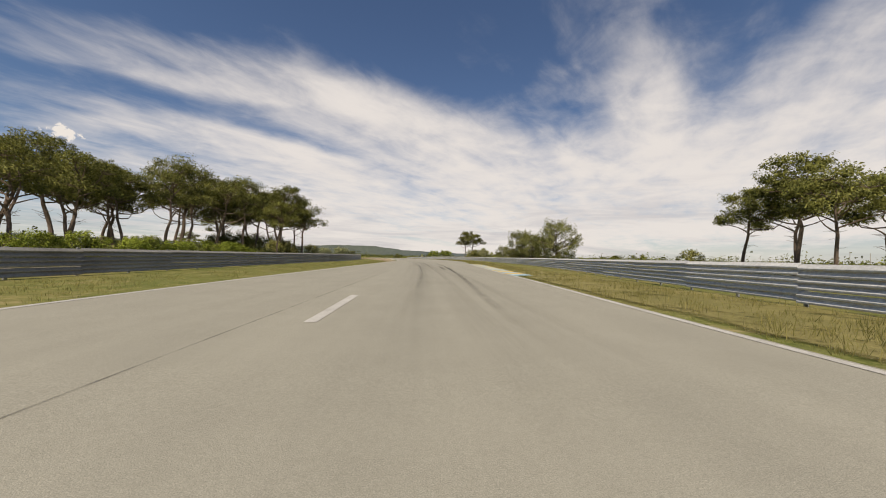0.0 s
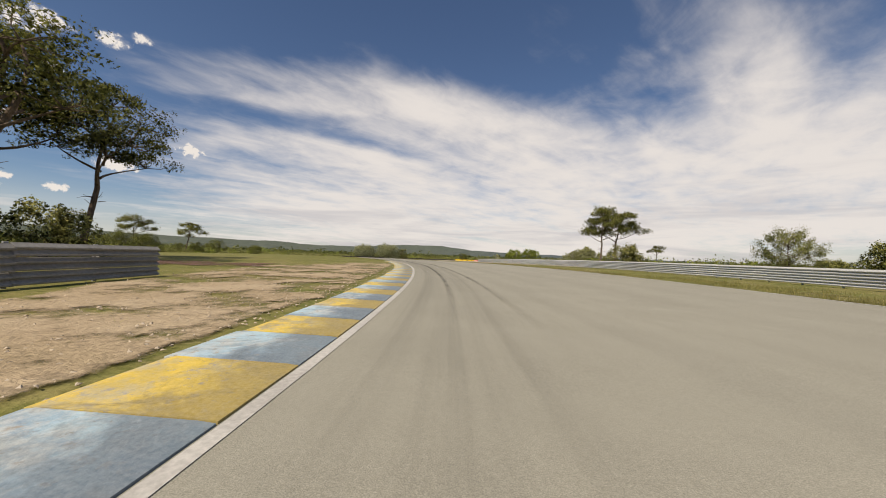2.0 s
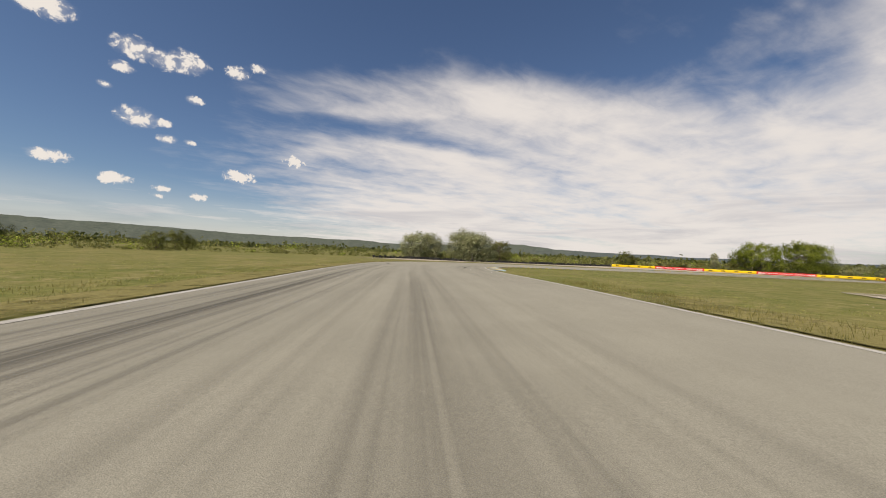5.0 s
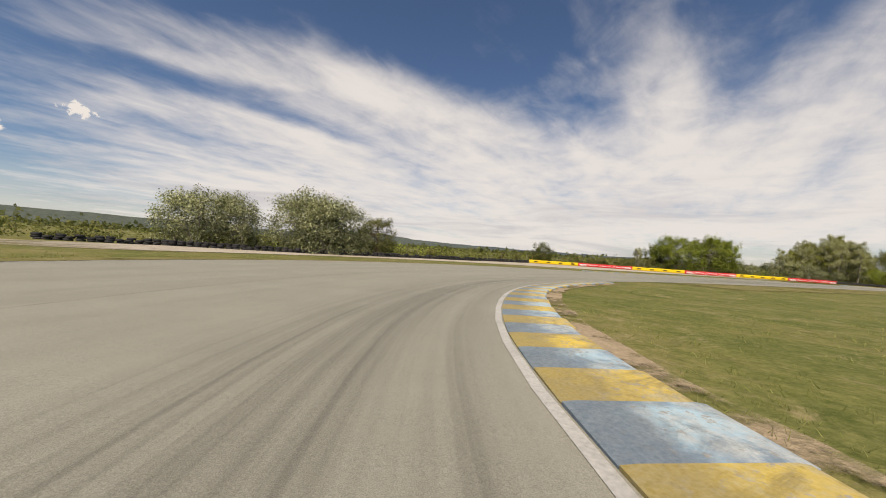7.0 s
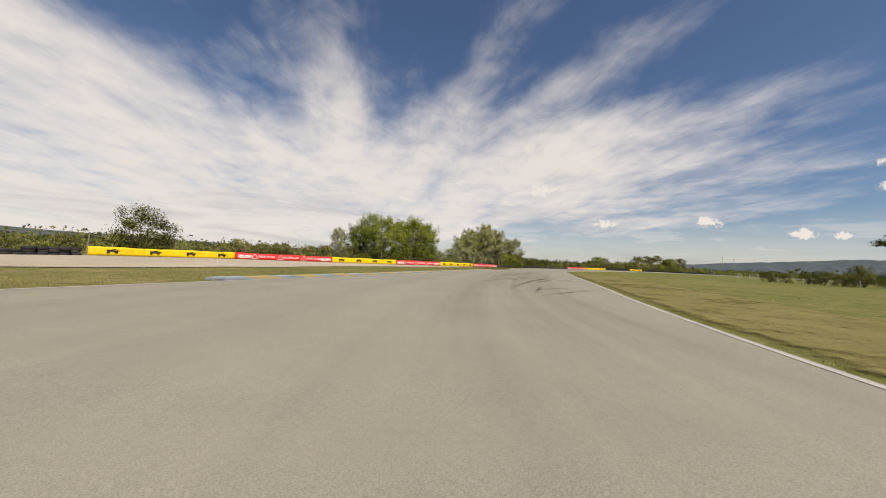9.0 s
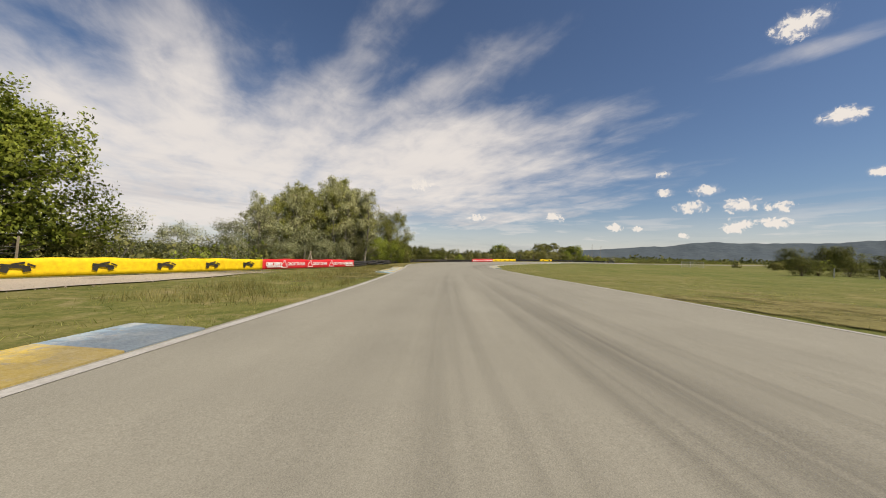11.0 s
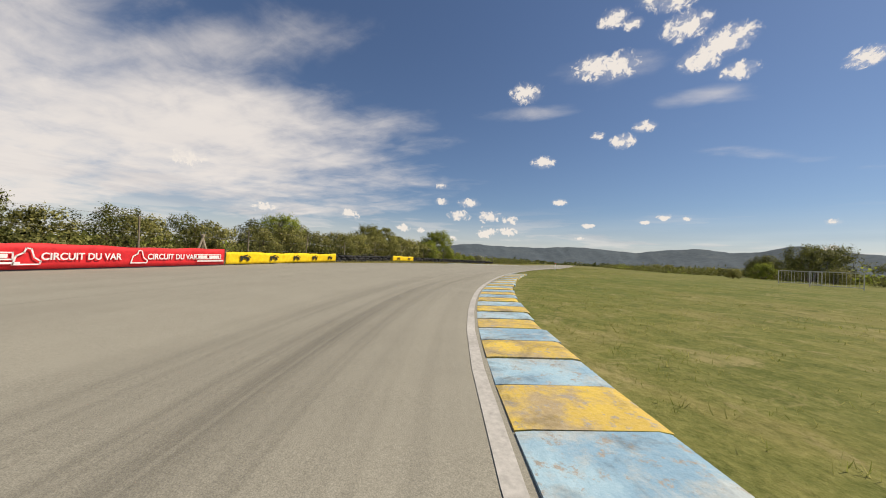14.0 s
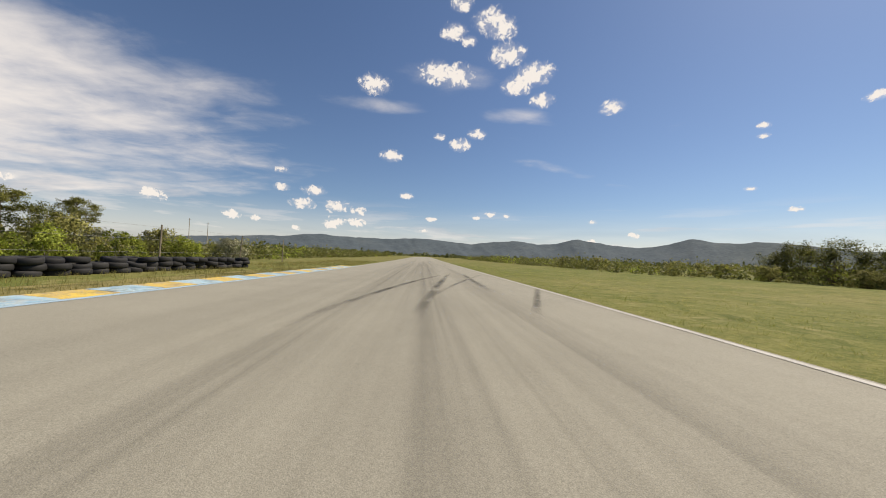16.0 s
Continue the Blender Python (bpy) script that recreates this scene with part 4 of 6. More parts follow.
for i, pts in enumerate(MARKS + MARKS2):
    build_mark(pts, 0.20 + 0.05 * (i % 3), MAT["rubber_mark"] if i % 3 or i >= len(MARKS) else MAT["rubber_soft"], "tyre_mark", "dark rubber skid mark on the asphalt")
build_mark([(-20, 2.5), (10, 2.2), (40, 1.2)], 0.035, MAT["crack"], "seam", "dark tar seam between asphalt lanes")
build_mark([(190, 3.2), (215, 6.0), (240, 2.2)], 0.04, MAT["crack"], "seam", "dark tar seam between asphalt lanes")
build_mark([(305, 1.0), (330, 5.2), (355, 5.4)], 0.04, MAT["crack"], "seam", "dark tar seam between asphalt lanes")


# ---- kerbs ----
def kerb_mesh(name, length, width, mat):
    bm = bmesh.new()
    prof = [(0.0, -0.05), (0.0, 0.012), (0.10, 0.022), (width * 0.55, 0.036), (width - 0.08, 0.048), (width, 0.036), (width, -0.05)]
    rings = [[bm.verts.new((x, y, z)) for x, z in prof] for y in (0.006, length * 0.5, length - 0.006)]
    for a, b in zip(rings, rings[1:]):
        for k in range(len(prof) - 1):
            bm.faces.new((a[k], b[k], b[k + 1], a[k + 1]))
    bm.faces.new(rings[0])
    bm.faces.new(list(reversed(rings[-1])))
    me = bpy.data.meshes.new(name)
    bmesh.ops.recalc_face_normals(bm, faces=bm.faces)
    bm.to_mesh(me)
    bm.free()
    me.materials.append(mat)
    return me


def build_kerb(s0, s1, side, length, width, paint=""):
    """A row of painted concrete blocks along one border of the track."""
    root = tagged(new("kerb"), "worn yellow and blue painted concrete kerb blocks", "kerb", "", "structure")
    meshes = [kerb_mesh("kerb_block", length, width, MAT[k + paint]) for k in ("kerb_blue", "kerb_yellow")]
    edge = left if side > 0 else right
    # the blocks lie end to end along the border itself
    ss = np.arange(s0, s1, 0.05)
    pts = np.array([at(s, edge(s) - side * 0.03) for s in ss])
    run = np.r_[0, np.cumsum(np.linalg.norm(np.diff(pts, axis=0), axis=1))]
    rng = random.Random(int(s0))
    for i in range(int(run[-1] / length)):
        u, v = i * length, (i + 1) * length
        a = (np.interp(u, run, pts[:, 0]), np.interp(u, run, pts[:, 1]))
        b = (np.interp(v, run, pts[:, 0]), np.interp(v, run, pts[:, 1]))
        d = math.degrees(math.atan2(b[1] - a[1], b[0] - a[0])) - 90
        z = gz(*a) + rng.uniform(-0.004, 0.006)
        m = pose(a[0], a[1], z, 0, 0, d)
        if side > 0:
            m = pose(b[0], b[1], z, 0, 0, d + 180)
        part_mesh("kerb_block", meshes[i % 2], root, "", m @ Matrix.Diagonal((1 + rng.uniform(-0.04, 0.05), 1.0, 1.0, 1)))


build_kerb(18.12, 43.0, -1, 1.18, 1.05)
build_kerb(68.0, 114.0, 1, 1.0, 1.15, "_rubbed")
build_kerb(190.8, 227.0, -1, 0.74, 1.05, "_rubbed")
build_kerb(244.0, 282.0, 1, 1.06, 0.95, "_rubbed")
build_kerb(298.0, 311.0, 1, 1.05, 1.0)
build_kerb(320.0, 365.0, -1, 0.68, 0.88)
build_kerb(383.5, 420.0, 1, 1.05, 0.85)


# ---- guard rails ----
def rail_beam(length, mat):
    bm = bmesh.new()
    h = 0.150
    front = [(-h, -0.004), (-h * 0.94, -0.060), (-h * 0.88, -0.090), (-h * 0.66, -0.094), (-h * 0.20, -0.030), (-h * 0.06, -0.012), (h * 0.02, -0.012), (h * 0.08, -0.075), (h * 0.14, -0.090), (h * 0.36, -0.094), (h * 0.82, -0.026), (h, -0.004)]
    loop = front + [(z * 0.97, y + 0.006) for z, y in reversed(front)]
    rings = [[bm.verts.new((x, y, z)) for z, y in loop] for x in (-0.02, length + 0.02)]
    n = len(loop)
    for k in range(n):
        bm.faces.new((rings[0][k], rings[0][(k + 1) % n], rings[1][(k + 1) % n], rings[1][k]))
    bm.faces.new(rings[1])
    bm.faces.new(list(reversed(rings[0])))
    bmesh.ops.recalc_face_normals(bm, faces=bm.faces)
    me = bpy.data.meshes.new("beam")
    bm.to_mesh(me)
    bm.free()
    me.materials.append(mat)
    return me


def build_rail(poly, face, label, mat, low):
    """A triple steel barrier along a line; face is the side, left (+1) or right (-1) of the line, that it turns to the track."""
    pts = spline(np.array(poly, float), 4.0)
    root = tagged(new("guard_rail"), label, "guard rail")
    beam = rail_beam(4.0, MAT[mat])
    bm = bmesh.new()
    box(bm, 0.10, 0.05, 1.10, pose(0, 0, 0.42), 0.008)
    box(bm, 0.03, 0.10, 0.72, pose(0, -0.06, 0.54), 0.006)
    post = bpy.data.meshes.new("post")
    bm.to_mesh(post)
    bm.free()
    post.materials.append(MAT["post"])
    rng = random.Random(3)
    for a, b in zip(pts, pts[1:]):
        p, q = (a, b) if face < 0 else (b, a)
        ang = math.degrees(math.atan2(q[1] - p[1], q[0] - p[0]))
        m = pose(p[0], p[1], gz(*p), 0, 0, ang)
        for k in range(3):
            part_mesh("beam", beam, root, "", m @ pose(0, rng.uniform(-0.008, 0.008), low + 0.310 * k + rng.uniform(-0.006, 0.006), rng.uniform(-3, 3), 0, 0))
        for u in (0.0, 2.0):
            part_mesh("post", post, root, "", m @ pose(u, 0.12, 0.0))
    return root


build_rail([(-11.6, -84), (-12.2, -40), (-12.8, 8), (-13.6, 42), (-14.8, 58), (-17.6, 72), (-20.4, 82)], -1, "weathered grey steel triple guard rail on posts", "rail_old", 0.18)
build_rail([(7.4, -84), (7.8, -40), (8.4, 6), (10.4, 27.5), (11.4, 48), (10.6, 67), (8.8, 90), (4.2, 110), (-1, 131), (-7.5, 148), (-15, 168), (-20, 186)], 1, "galvanised steel triple guard rail on posts", "rail", 0.21)


# ---- tyre walls and rolls ----
def tyre_mesh():
    bm = bmesh.new()
    prof = [(0.165, -0.07), (0.25, -0.098), (0.30, -0.082), (0.315, -0.03), (0.315, 0.03), (0.30, 0.082), (0.25, 0.098), (0.165, 0.07)]
    n = 14
    rings = [[bm.verts.new((r * math.cos(k * math.tau / n), r * math.sin(k * math.tau / n), z)) for r, z in prof] for k in range(n)]
    for k in range(n):
        a, b = rings[k], rings[(k + 1) % n]
        for j in range(len(prof)):
            bm.faces.new((a[j], b[j], b[(j + 1) % len(prof)], a[(j + 1) % len(prof)]))
    bmesh.ops.recalc_face_normals(bm, faces=bm.faces)
    me = bpy.data.meshes.new("tyre")
    bm.to_mesh(me)
    bm.free()
    me.materials.append(MAT["rubber"])
    me.polygons.foreach_set("use_smooth", np.ones(len(me.polygons), bool))
    return me


TYRE = tyre_mesh()


def build_tyres(poly, high, seed, label, gap=0.63, double=True):
    pts = spline(np.array(poly, float), gap)
    rng = random.Random(seed)
    root = tagged(new("tyre_wall"), label, "tyre wall")
    rows = [(x, y) for x, y in pts]
    if double:
        for (x0, y0), (x1, y1) in zip(pts, pts[1:]):
            n = math.hypot(x1 - x0, y1 - y0)
            rows.append(((x0 + x1) / 2 - (y1 - y0) / n * 0.42, (y0 + y1) / 2 + (x1 - x0) / n * 0.42))
    for x, y in rows:
        tall = high + (1 if high == 2 and rng.random() > 0.6 else 0) - (1 if high > 2 and rng.random() < 0.22 else 0)
        for k in range(tall):
            part_mesh("tyre", TYRE, root, "", pose(x + rng.uniform(-0.09, 0.09), y + rng.uniform(-0.09, 0.09), gz(x, y) + 0.06 + 0.178 * k, rng.uniform(-7, 7), rng.uniform(-7, 7), rng.uniform(0, 360)))


def roll_mesh():
    bm = bmesh.new()
    n, length = 10, 4.1
    rings = []
    for x, f in ((0, 0.75), (0.06, 1.0), (1.3, 1.03), (2.6, 0.98), (4.04, 1.0), (4.1, 0.75)):
        rings.append([bm.verts.new((x, 0.12 * f * math.cos(k * math.tau / n), 0.098 * f * math.sin(k * math.tau / n))) for k in range(n)])
    for a, b in zip(rings, rings[1:]):
        for k in range(n):
            bm.faces.new((a[k], a[(k + 1) % n], b[(k + 1) % n], b[k]))
    bm.faces.new(list(reversed(rings[0])))
    bm.faces.new(rings[-1])
    bmesh.ops.recalc_face_normals(bm, faces=bm.faces)
    me = bpy.data.meshes.new("roll")
    bm.to_mesh(me)
    bm.free()
    me.materials.append(MAT["belt"])
    me.polygons.foreach_set("use_smooth", np.ones(len(me.polygons), bool))
    return me


def build_rolls(poly, seed):
    """A low barrier of long rubber rolls lying on one another."""
    me, rng = roll_mesh(), random.Random(seed)
    pts = spline(np.array(poly, float), 4.0)
    root = tagged(new("rubber_barrier"), "low barrier of stacked black rubber rolls", "barrier")
    for a, b in zip(pts, pts[1:]):
        ang = math.degrees(math.atan2(b[1] - a[1], b[0] - a[0]))
        for k in range(3):
            part_mesh("roll", me, root, "", pose(a[0] + rng.uniform(-0.25, 0.25), a[1] + rng.uniform(-0.05, 0.05), gz(*a) + 0.08 + 0.172 * k, rng.uniform(-15, 15), rng.uniform(-0.5, 0.5), ang + rng.uniform(-0.8, 0.8)))


build_tyres([(-87, 218), (-80, 222), (-69, 227.5), (-60, 236.5), (-50, 246), (-39.4, 255.0)], 3, 5, "low wall of stacked old black tyres behind gravel", 0.62, False)
build_rolls([(22.2, 259.0), (33, 262.6), (45, 267.0), (57, 268.0), (64, 265.0), (70.2, 262.0), (75.5, 259.9)], 7)
build_tyres([(89, 254.4), (94.5, 251.8), (100.2, 249.1)], 3, 8, "stacked black tyres beside a yellow banner")
build_tyres([(105.2, 245.9), (112, 239.5), (119, 232.5), (126, 226.0)], 3, 9, "long wall of stacked old black tyres", 0.6)


# ---- banners ----
def text_mesh(words, size):
    cu = bpy.data.curves.new("letters", "FONT")
    cu.body, cu.size, cu.align_x, cu.align_y, cu.extrude, cu.offset = words, size, "CENTER", "CENTER", 0.004, 0.006
    tmp = new("letters", cu)
    me = bpy.data.meshes.new_from_object(tmp.evaluated_get(bpy.context.evaluated_depsgraph_get()))
    bpy.data.objects.remove(tmp)
    bpy.data.curves.remove(cu)
    return me


WORDS = text_mesh("CIRCUIT DU VAR", 0.27)
WORDS.materials.append(MAT["white_ink"])


def stroke(points, width, closed, mat, name):
    """A flat line of some width through points of the x-z plane, a few millimetres thick."""
    bm = bmesh.new()
    n = len(points)
    for i in range(n if closed else n - 1):
        (x0, z0), (x1, z1) = points[i], points[(i + 1) % n]
        ln = math.hypot(x1 - x0, z1 - z0)
        box(bm, ln + width * 0.8, 0.008, width, pose((x0 + x1) / 2, 0, (z0 + z1) / 2, 0, -math.degrees(math.atan2(z1 - z0, x1 - x0)), 0))
    me = bpy.data.meshes.new(name)
    bm.to_mesh(me)
    bm.free()
    me.materials.append(mat)
    return me


LAPMAP = stroke([(-0.26, -0.2), (-0.2, 0.02), (-0.06, 0.1), (-0.02, 0.22), (0.08, 0.2), (0.14, -0.02), (0.27, -0.12), (0.25, -0.2)], 0.035, True, MAT["white_ink"], "track_outline")


def plate_mesh(mat, ink):
    bm = bmesh.new()
    for x, z, w, h in ((0, 0.10, 1.25, 0.035), (0, -0.07, 1.25, 0.035), (-0.61, 0.015, 0.035, 0.2), (0.61, 0.015, 0.035, 0.2), (-0.3, 0.015, 0.42, 0.10), (0.27, 0.015, 0.5, 0.10), (0.1, -0.16, 1.3, 0.05)):
        box(bm, w, 0.008, h, pose(x, 0, z))
    me = bpy.data.meshes.new("logo_bars")
    bm.to_mesh(me)
    bm.free()
    me.materials.append(ink)
    return me


LOGO_WHITE = plate_mesh(None, MAT["white_ink"])


def crest_mesh():
    bm = bmesh.new()
    for x, z, w, h, t in ((0, 0.03, 0.62, 0.10, 8), (-0.22, -0.06, 0.16, 0.16, 20), (0.24, -0.05, 0.18, 0.15, -15), (0.05, 0.12, 0.3, 0.06, -12), (0.34, 0.07, 0.2, 0.05, 25)):
        box(bm, w, 0.008, h, pose(x, 0, z, 0, t, 0))
    me = bpy.data.meshes.new("emblem")
    bm.to_mesh(me)
    bm.free()
    me.materials.append(MAT["black_ink"])
    return me


EMBLEM = crest_mesh()


def build_banner(a, b, colour, high, seed, lift=0.04):
    """A printed cloth stretched between two stakes, seen from the track's side."""
    a, b = Vector((*a, gz(*a))), Vector((*b, gz(*b)))
    d = b - a
    ln = math.hypot(d.x, d.y)
    ang, tilt = math.degrees(math.atan2(d.y, d.x)), -math.degrees(math.atan2(d.z, ln))
    rng = random.Random(seed)
    nx, nz = max(8, int(ln / 0.25)), 4
    verts = []
    for side in (0, 1):
        for i in range(nx + 1):
            x = ln * i / nx
            sag = 0.02 * math.sin(x * 1.3 + seed) + 0.012 * math.sin(x * 4.1)
            for k in range(nz + 1):
                f = k / nz
                wave = 0.03 * noise.noise(Vector((x * 0.8, f * 1.5, seed))) * (0.4 + f)
                verts.append((x, wave + 0.012 * side, lift + f * (high + sag * f)))
    w = nz + 1
    off = (nx + 1) * w
    faces = []
    for i in range(nx):
        for k in range(nz):
            q = (i * w + k, (i + 1) * w + k, (i + 1) * w + k + 1, i * w + k + 1)
            faces += [q, tuple(off + v for v in reversed(q))]
    rim = [i * w for i in range(nx + 1)] + [nx * w + k for k in range(1, w)] + [i * w + nz for i in range(nx - 1, -1, -1)] + [k for k in range(nz - 1, 0, -1)]
    faces += [(rim[j - 1], off + rim[j - 1], off + rim[j], rim[j]) for j in range(len(rim))]
    label = "red printed cloth banner with white lettering" if colour == "red" else "yellow printed cloth banner with black emblems"
    root = new("banner", mesh_of("banner", verts, faces, MAT["red_cloth" if colour == "red" else "yellow_cloth"], True))
    tagged(root, label, "banner", "banners round the circuit")
    root.matrix_world = pose(*a, 0, tilt, ang)
    mid = lift + high * 0.5
    if colour == "red":
        n = max(1, round((ln - 2.4) / 2.5))
        step = (ln - 2.6) / n
        for x in (0.85, ln - 0.85):
            part_mesh("logo_bars", LOGO_WHITE, root, "", pose(x, -0.05, mid))
        for i in range(n):
            x = 1.3 + step * (i + 0.5)
            part_mesh("track_outline", LAPMAP, root, "", pose(x - step * 0.5 + 0.42, -0.05, mid))
            part_mesh("lettering", WORDS, root, "white lettering", pose(x + 0.28, -0.05, mid, 90, 0, 0) @ Matrix.Diagonal((min(1.0, (step - 0.9) / 2.0), 1, 1, 1)))
    else:
        n = max(1, int(ln / 2.1))
        for i in range(n):
            part_mesh("emblem", EMBLEM, root, "", pose(ln * (i + 0.5) / n, -0.05, mid))
    bm = bmesh.new()
    rod(bm, (0.02, 0.05, -0.2), (0.02, 0.05, high + 0.12), 0.025, 0.022, 6)
    part("stake", bm, MAT["wood"], root)
    return root


B = [(-38.8, 255.4), (-28.8, 257.6), (-19.0, 256.4), (-9.4, 256.0), (0.9, 256.8), (11.6, 257.8), (21.8, 258.7)]
for i in range(6):
    build_banner(B[i], B[i + 1], "yellow" if i % 2 == 0 else "red", 0.60, i)
build_banner((70.4, 261.3), (77.9, 258.2), "red", 0.66, 11)
build_banner((78.0, 258.15), (88.6, 254.2), "yellow", 0.56, 12)
build_banner((100.4, 248.7), (105.0, 245.6), "yellow", 0.56, 13)


# ---- trees ----
def leaf_cards(centres, size, aspect, rng, droop=0.0):
    """Small leaf-like quads, one island each, at the given places."""
    n = len(centres)
    u = rng.normal(size=(n, 3))
    u[:, 2] -= droop
    u /= np.linalg.norm(u, axis=1)[:, None]
    w = rng.normal(size=(n, 3))
    v = np.cross(u, w)
    v /= np.linalg.norm(v, axis=1)[:, None] + 1e-9
    s = size * rng.uniform(0.6, 1.4, (n, 1))
    a, b = u * s * 0.5, v * s * aspect * 0.5
    q = np.stack([centres - a - b * 0.3, centres + b, centres + a - b * 0.3, centres - b], 1)
    return q.reshape(-1, 3)


def cards_mesh(name, verts, mat, hub=None):
    """Leaf quads as one mesh; with a hub, their normals lean outwards from it, as the skin of a crown does."""
    n = len(verts) // 4
    me = bpy.data.meshes.new(name)
    me.vertices.add(len(verts))
    me.vertices.foreach_set("co", np.asarray(verts, np.float32).ravel())
    me.loops.add(4 * n)
    me.loops.foreach_set("vertex_index", np.arange(4 * n, dtype=np.int32))
    me.polygons.add(n)
    me.polygons.foreach_set("loop_start", np.arange(0, 4 * n, 4, dtype=np.int32))
    me.update(calc_edges=True)
    me.materials.append(mat)
    if hub is not None:
        v = np.asarray(verts, float)
        out = v - np.asarray(hub, float)
        out /= np.linalg.norm(out, axis=1)[:, None] + 1e-9
        q = v.reshape(-1, 4, 3)
        own = np.cross(q[:, 1] - q[:, 0], q[:, 2] - q[:, 0])
        own /= np.linalg.norm(own, axis=1)[:, None] + 1e-9
        own = np.repeat(own, 4, axis=0)
        own *= np.sign((own * out).sum(1) + 1e-9)[:, None]
        nor = out * 0.7 + own * 0.55 + np.array([0, 0, 0.25])
        nor /= np.linalg.norm(nor, axis=1)[:, None]
        me.normals_split_custom_set_from_vertices(nor.tolist())
    return me


def blob_points(rng, centre, radii, n, shell=0.55):
    """Points in an uneven ellipsoid, thicker towards its skin."""
    d = rng.normal(size=(n, 3))
    d /= np.linalg.norm(d, axis=1)[:, None]
    bump = 1 + 0.22 * np.sin(d[:, 0] * 5 + centre[0] * 7) * np.sin(d[:, 1] * 6 + centre[1] * 5) + 0.15 * np.sin(d[:, 2] * 9)
    r = (shell + (1 - shell) * rng.random(n) ** 0.6) * bump
    return centre + d * r[:, None] * np.asarray(radii)


def limb(bm, a, b, r0, r1, bend, rng, n=7, parts=4):
    """A bent, tapering limb made of short sticks."""
    a, b = np.array(a, float), np.array(b, float)
    off = rng.normal(size=3) * bend * np.linalg.norm(b - a)
    last, lr = a, r0
    for k in range(1, parts + 1):
        f = k / parts
        p = a + (b - a) * f + off * math.sin(f * math.pi)
        r = r0 + (r1 - r0) * f
        rod(bm, last, p, lr, r, n)
        last, lr = p, r
    return last


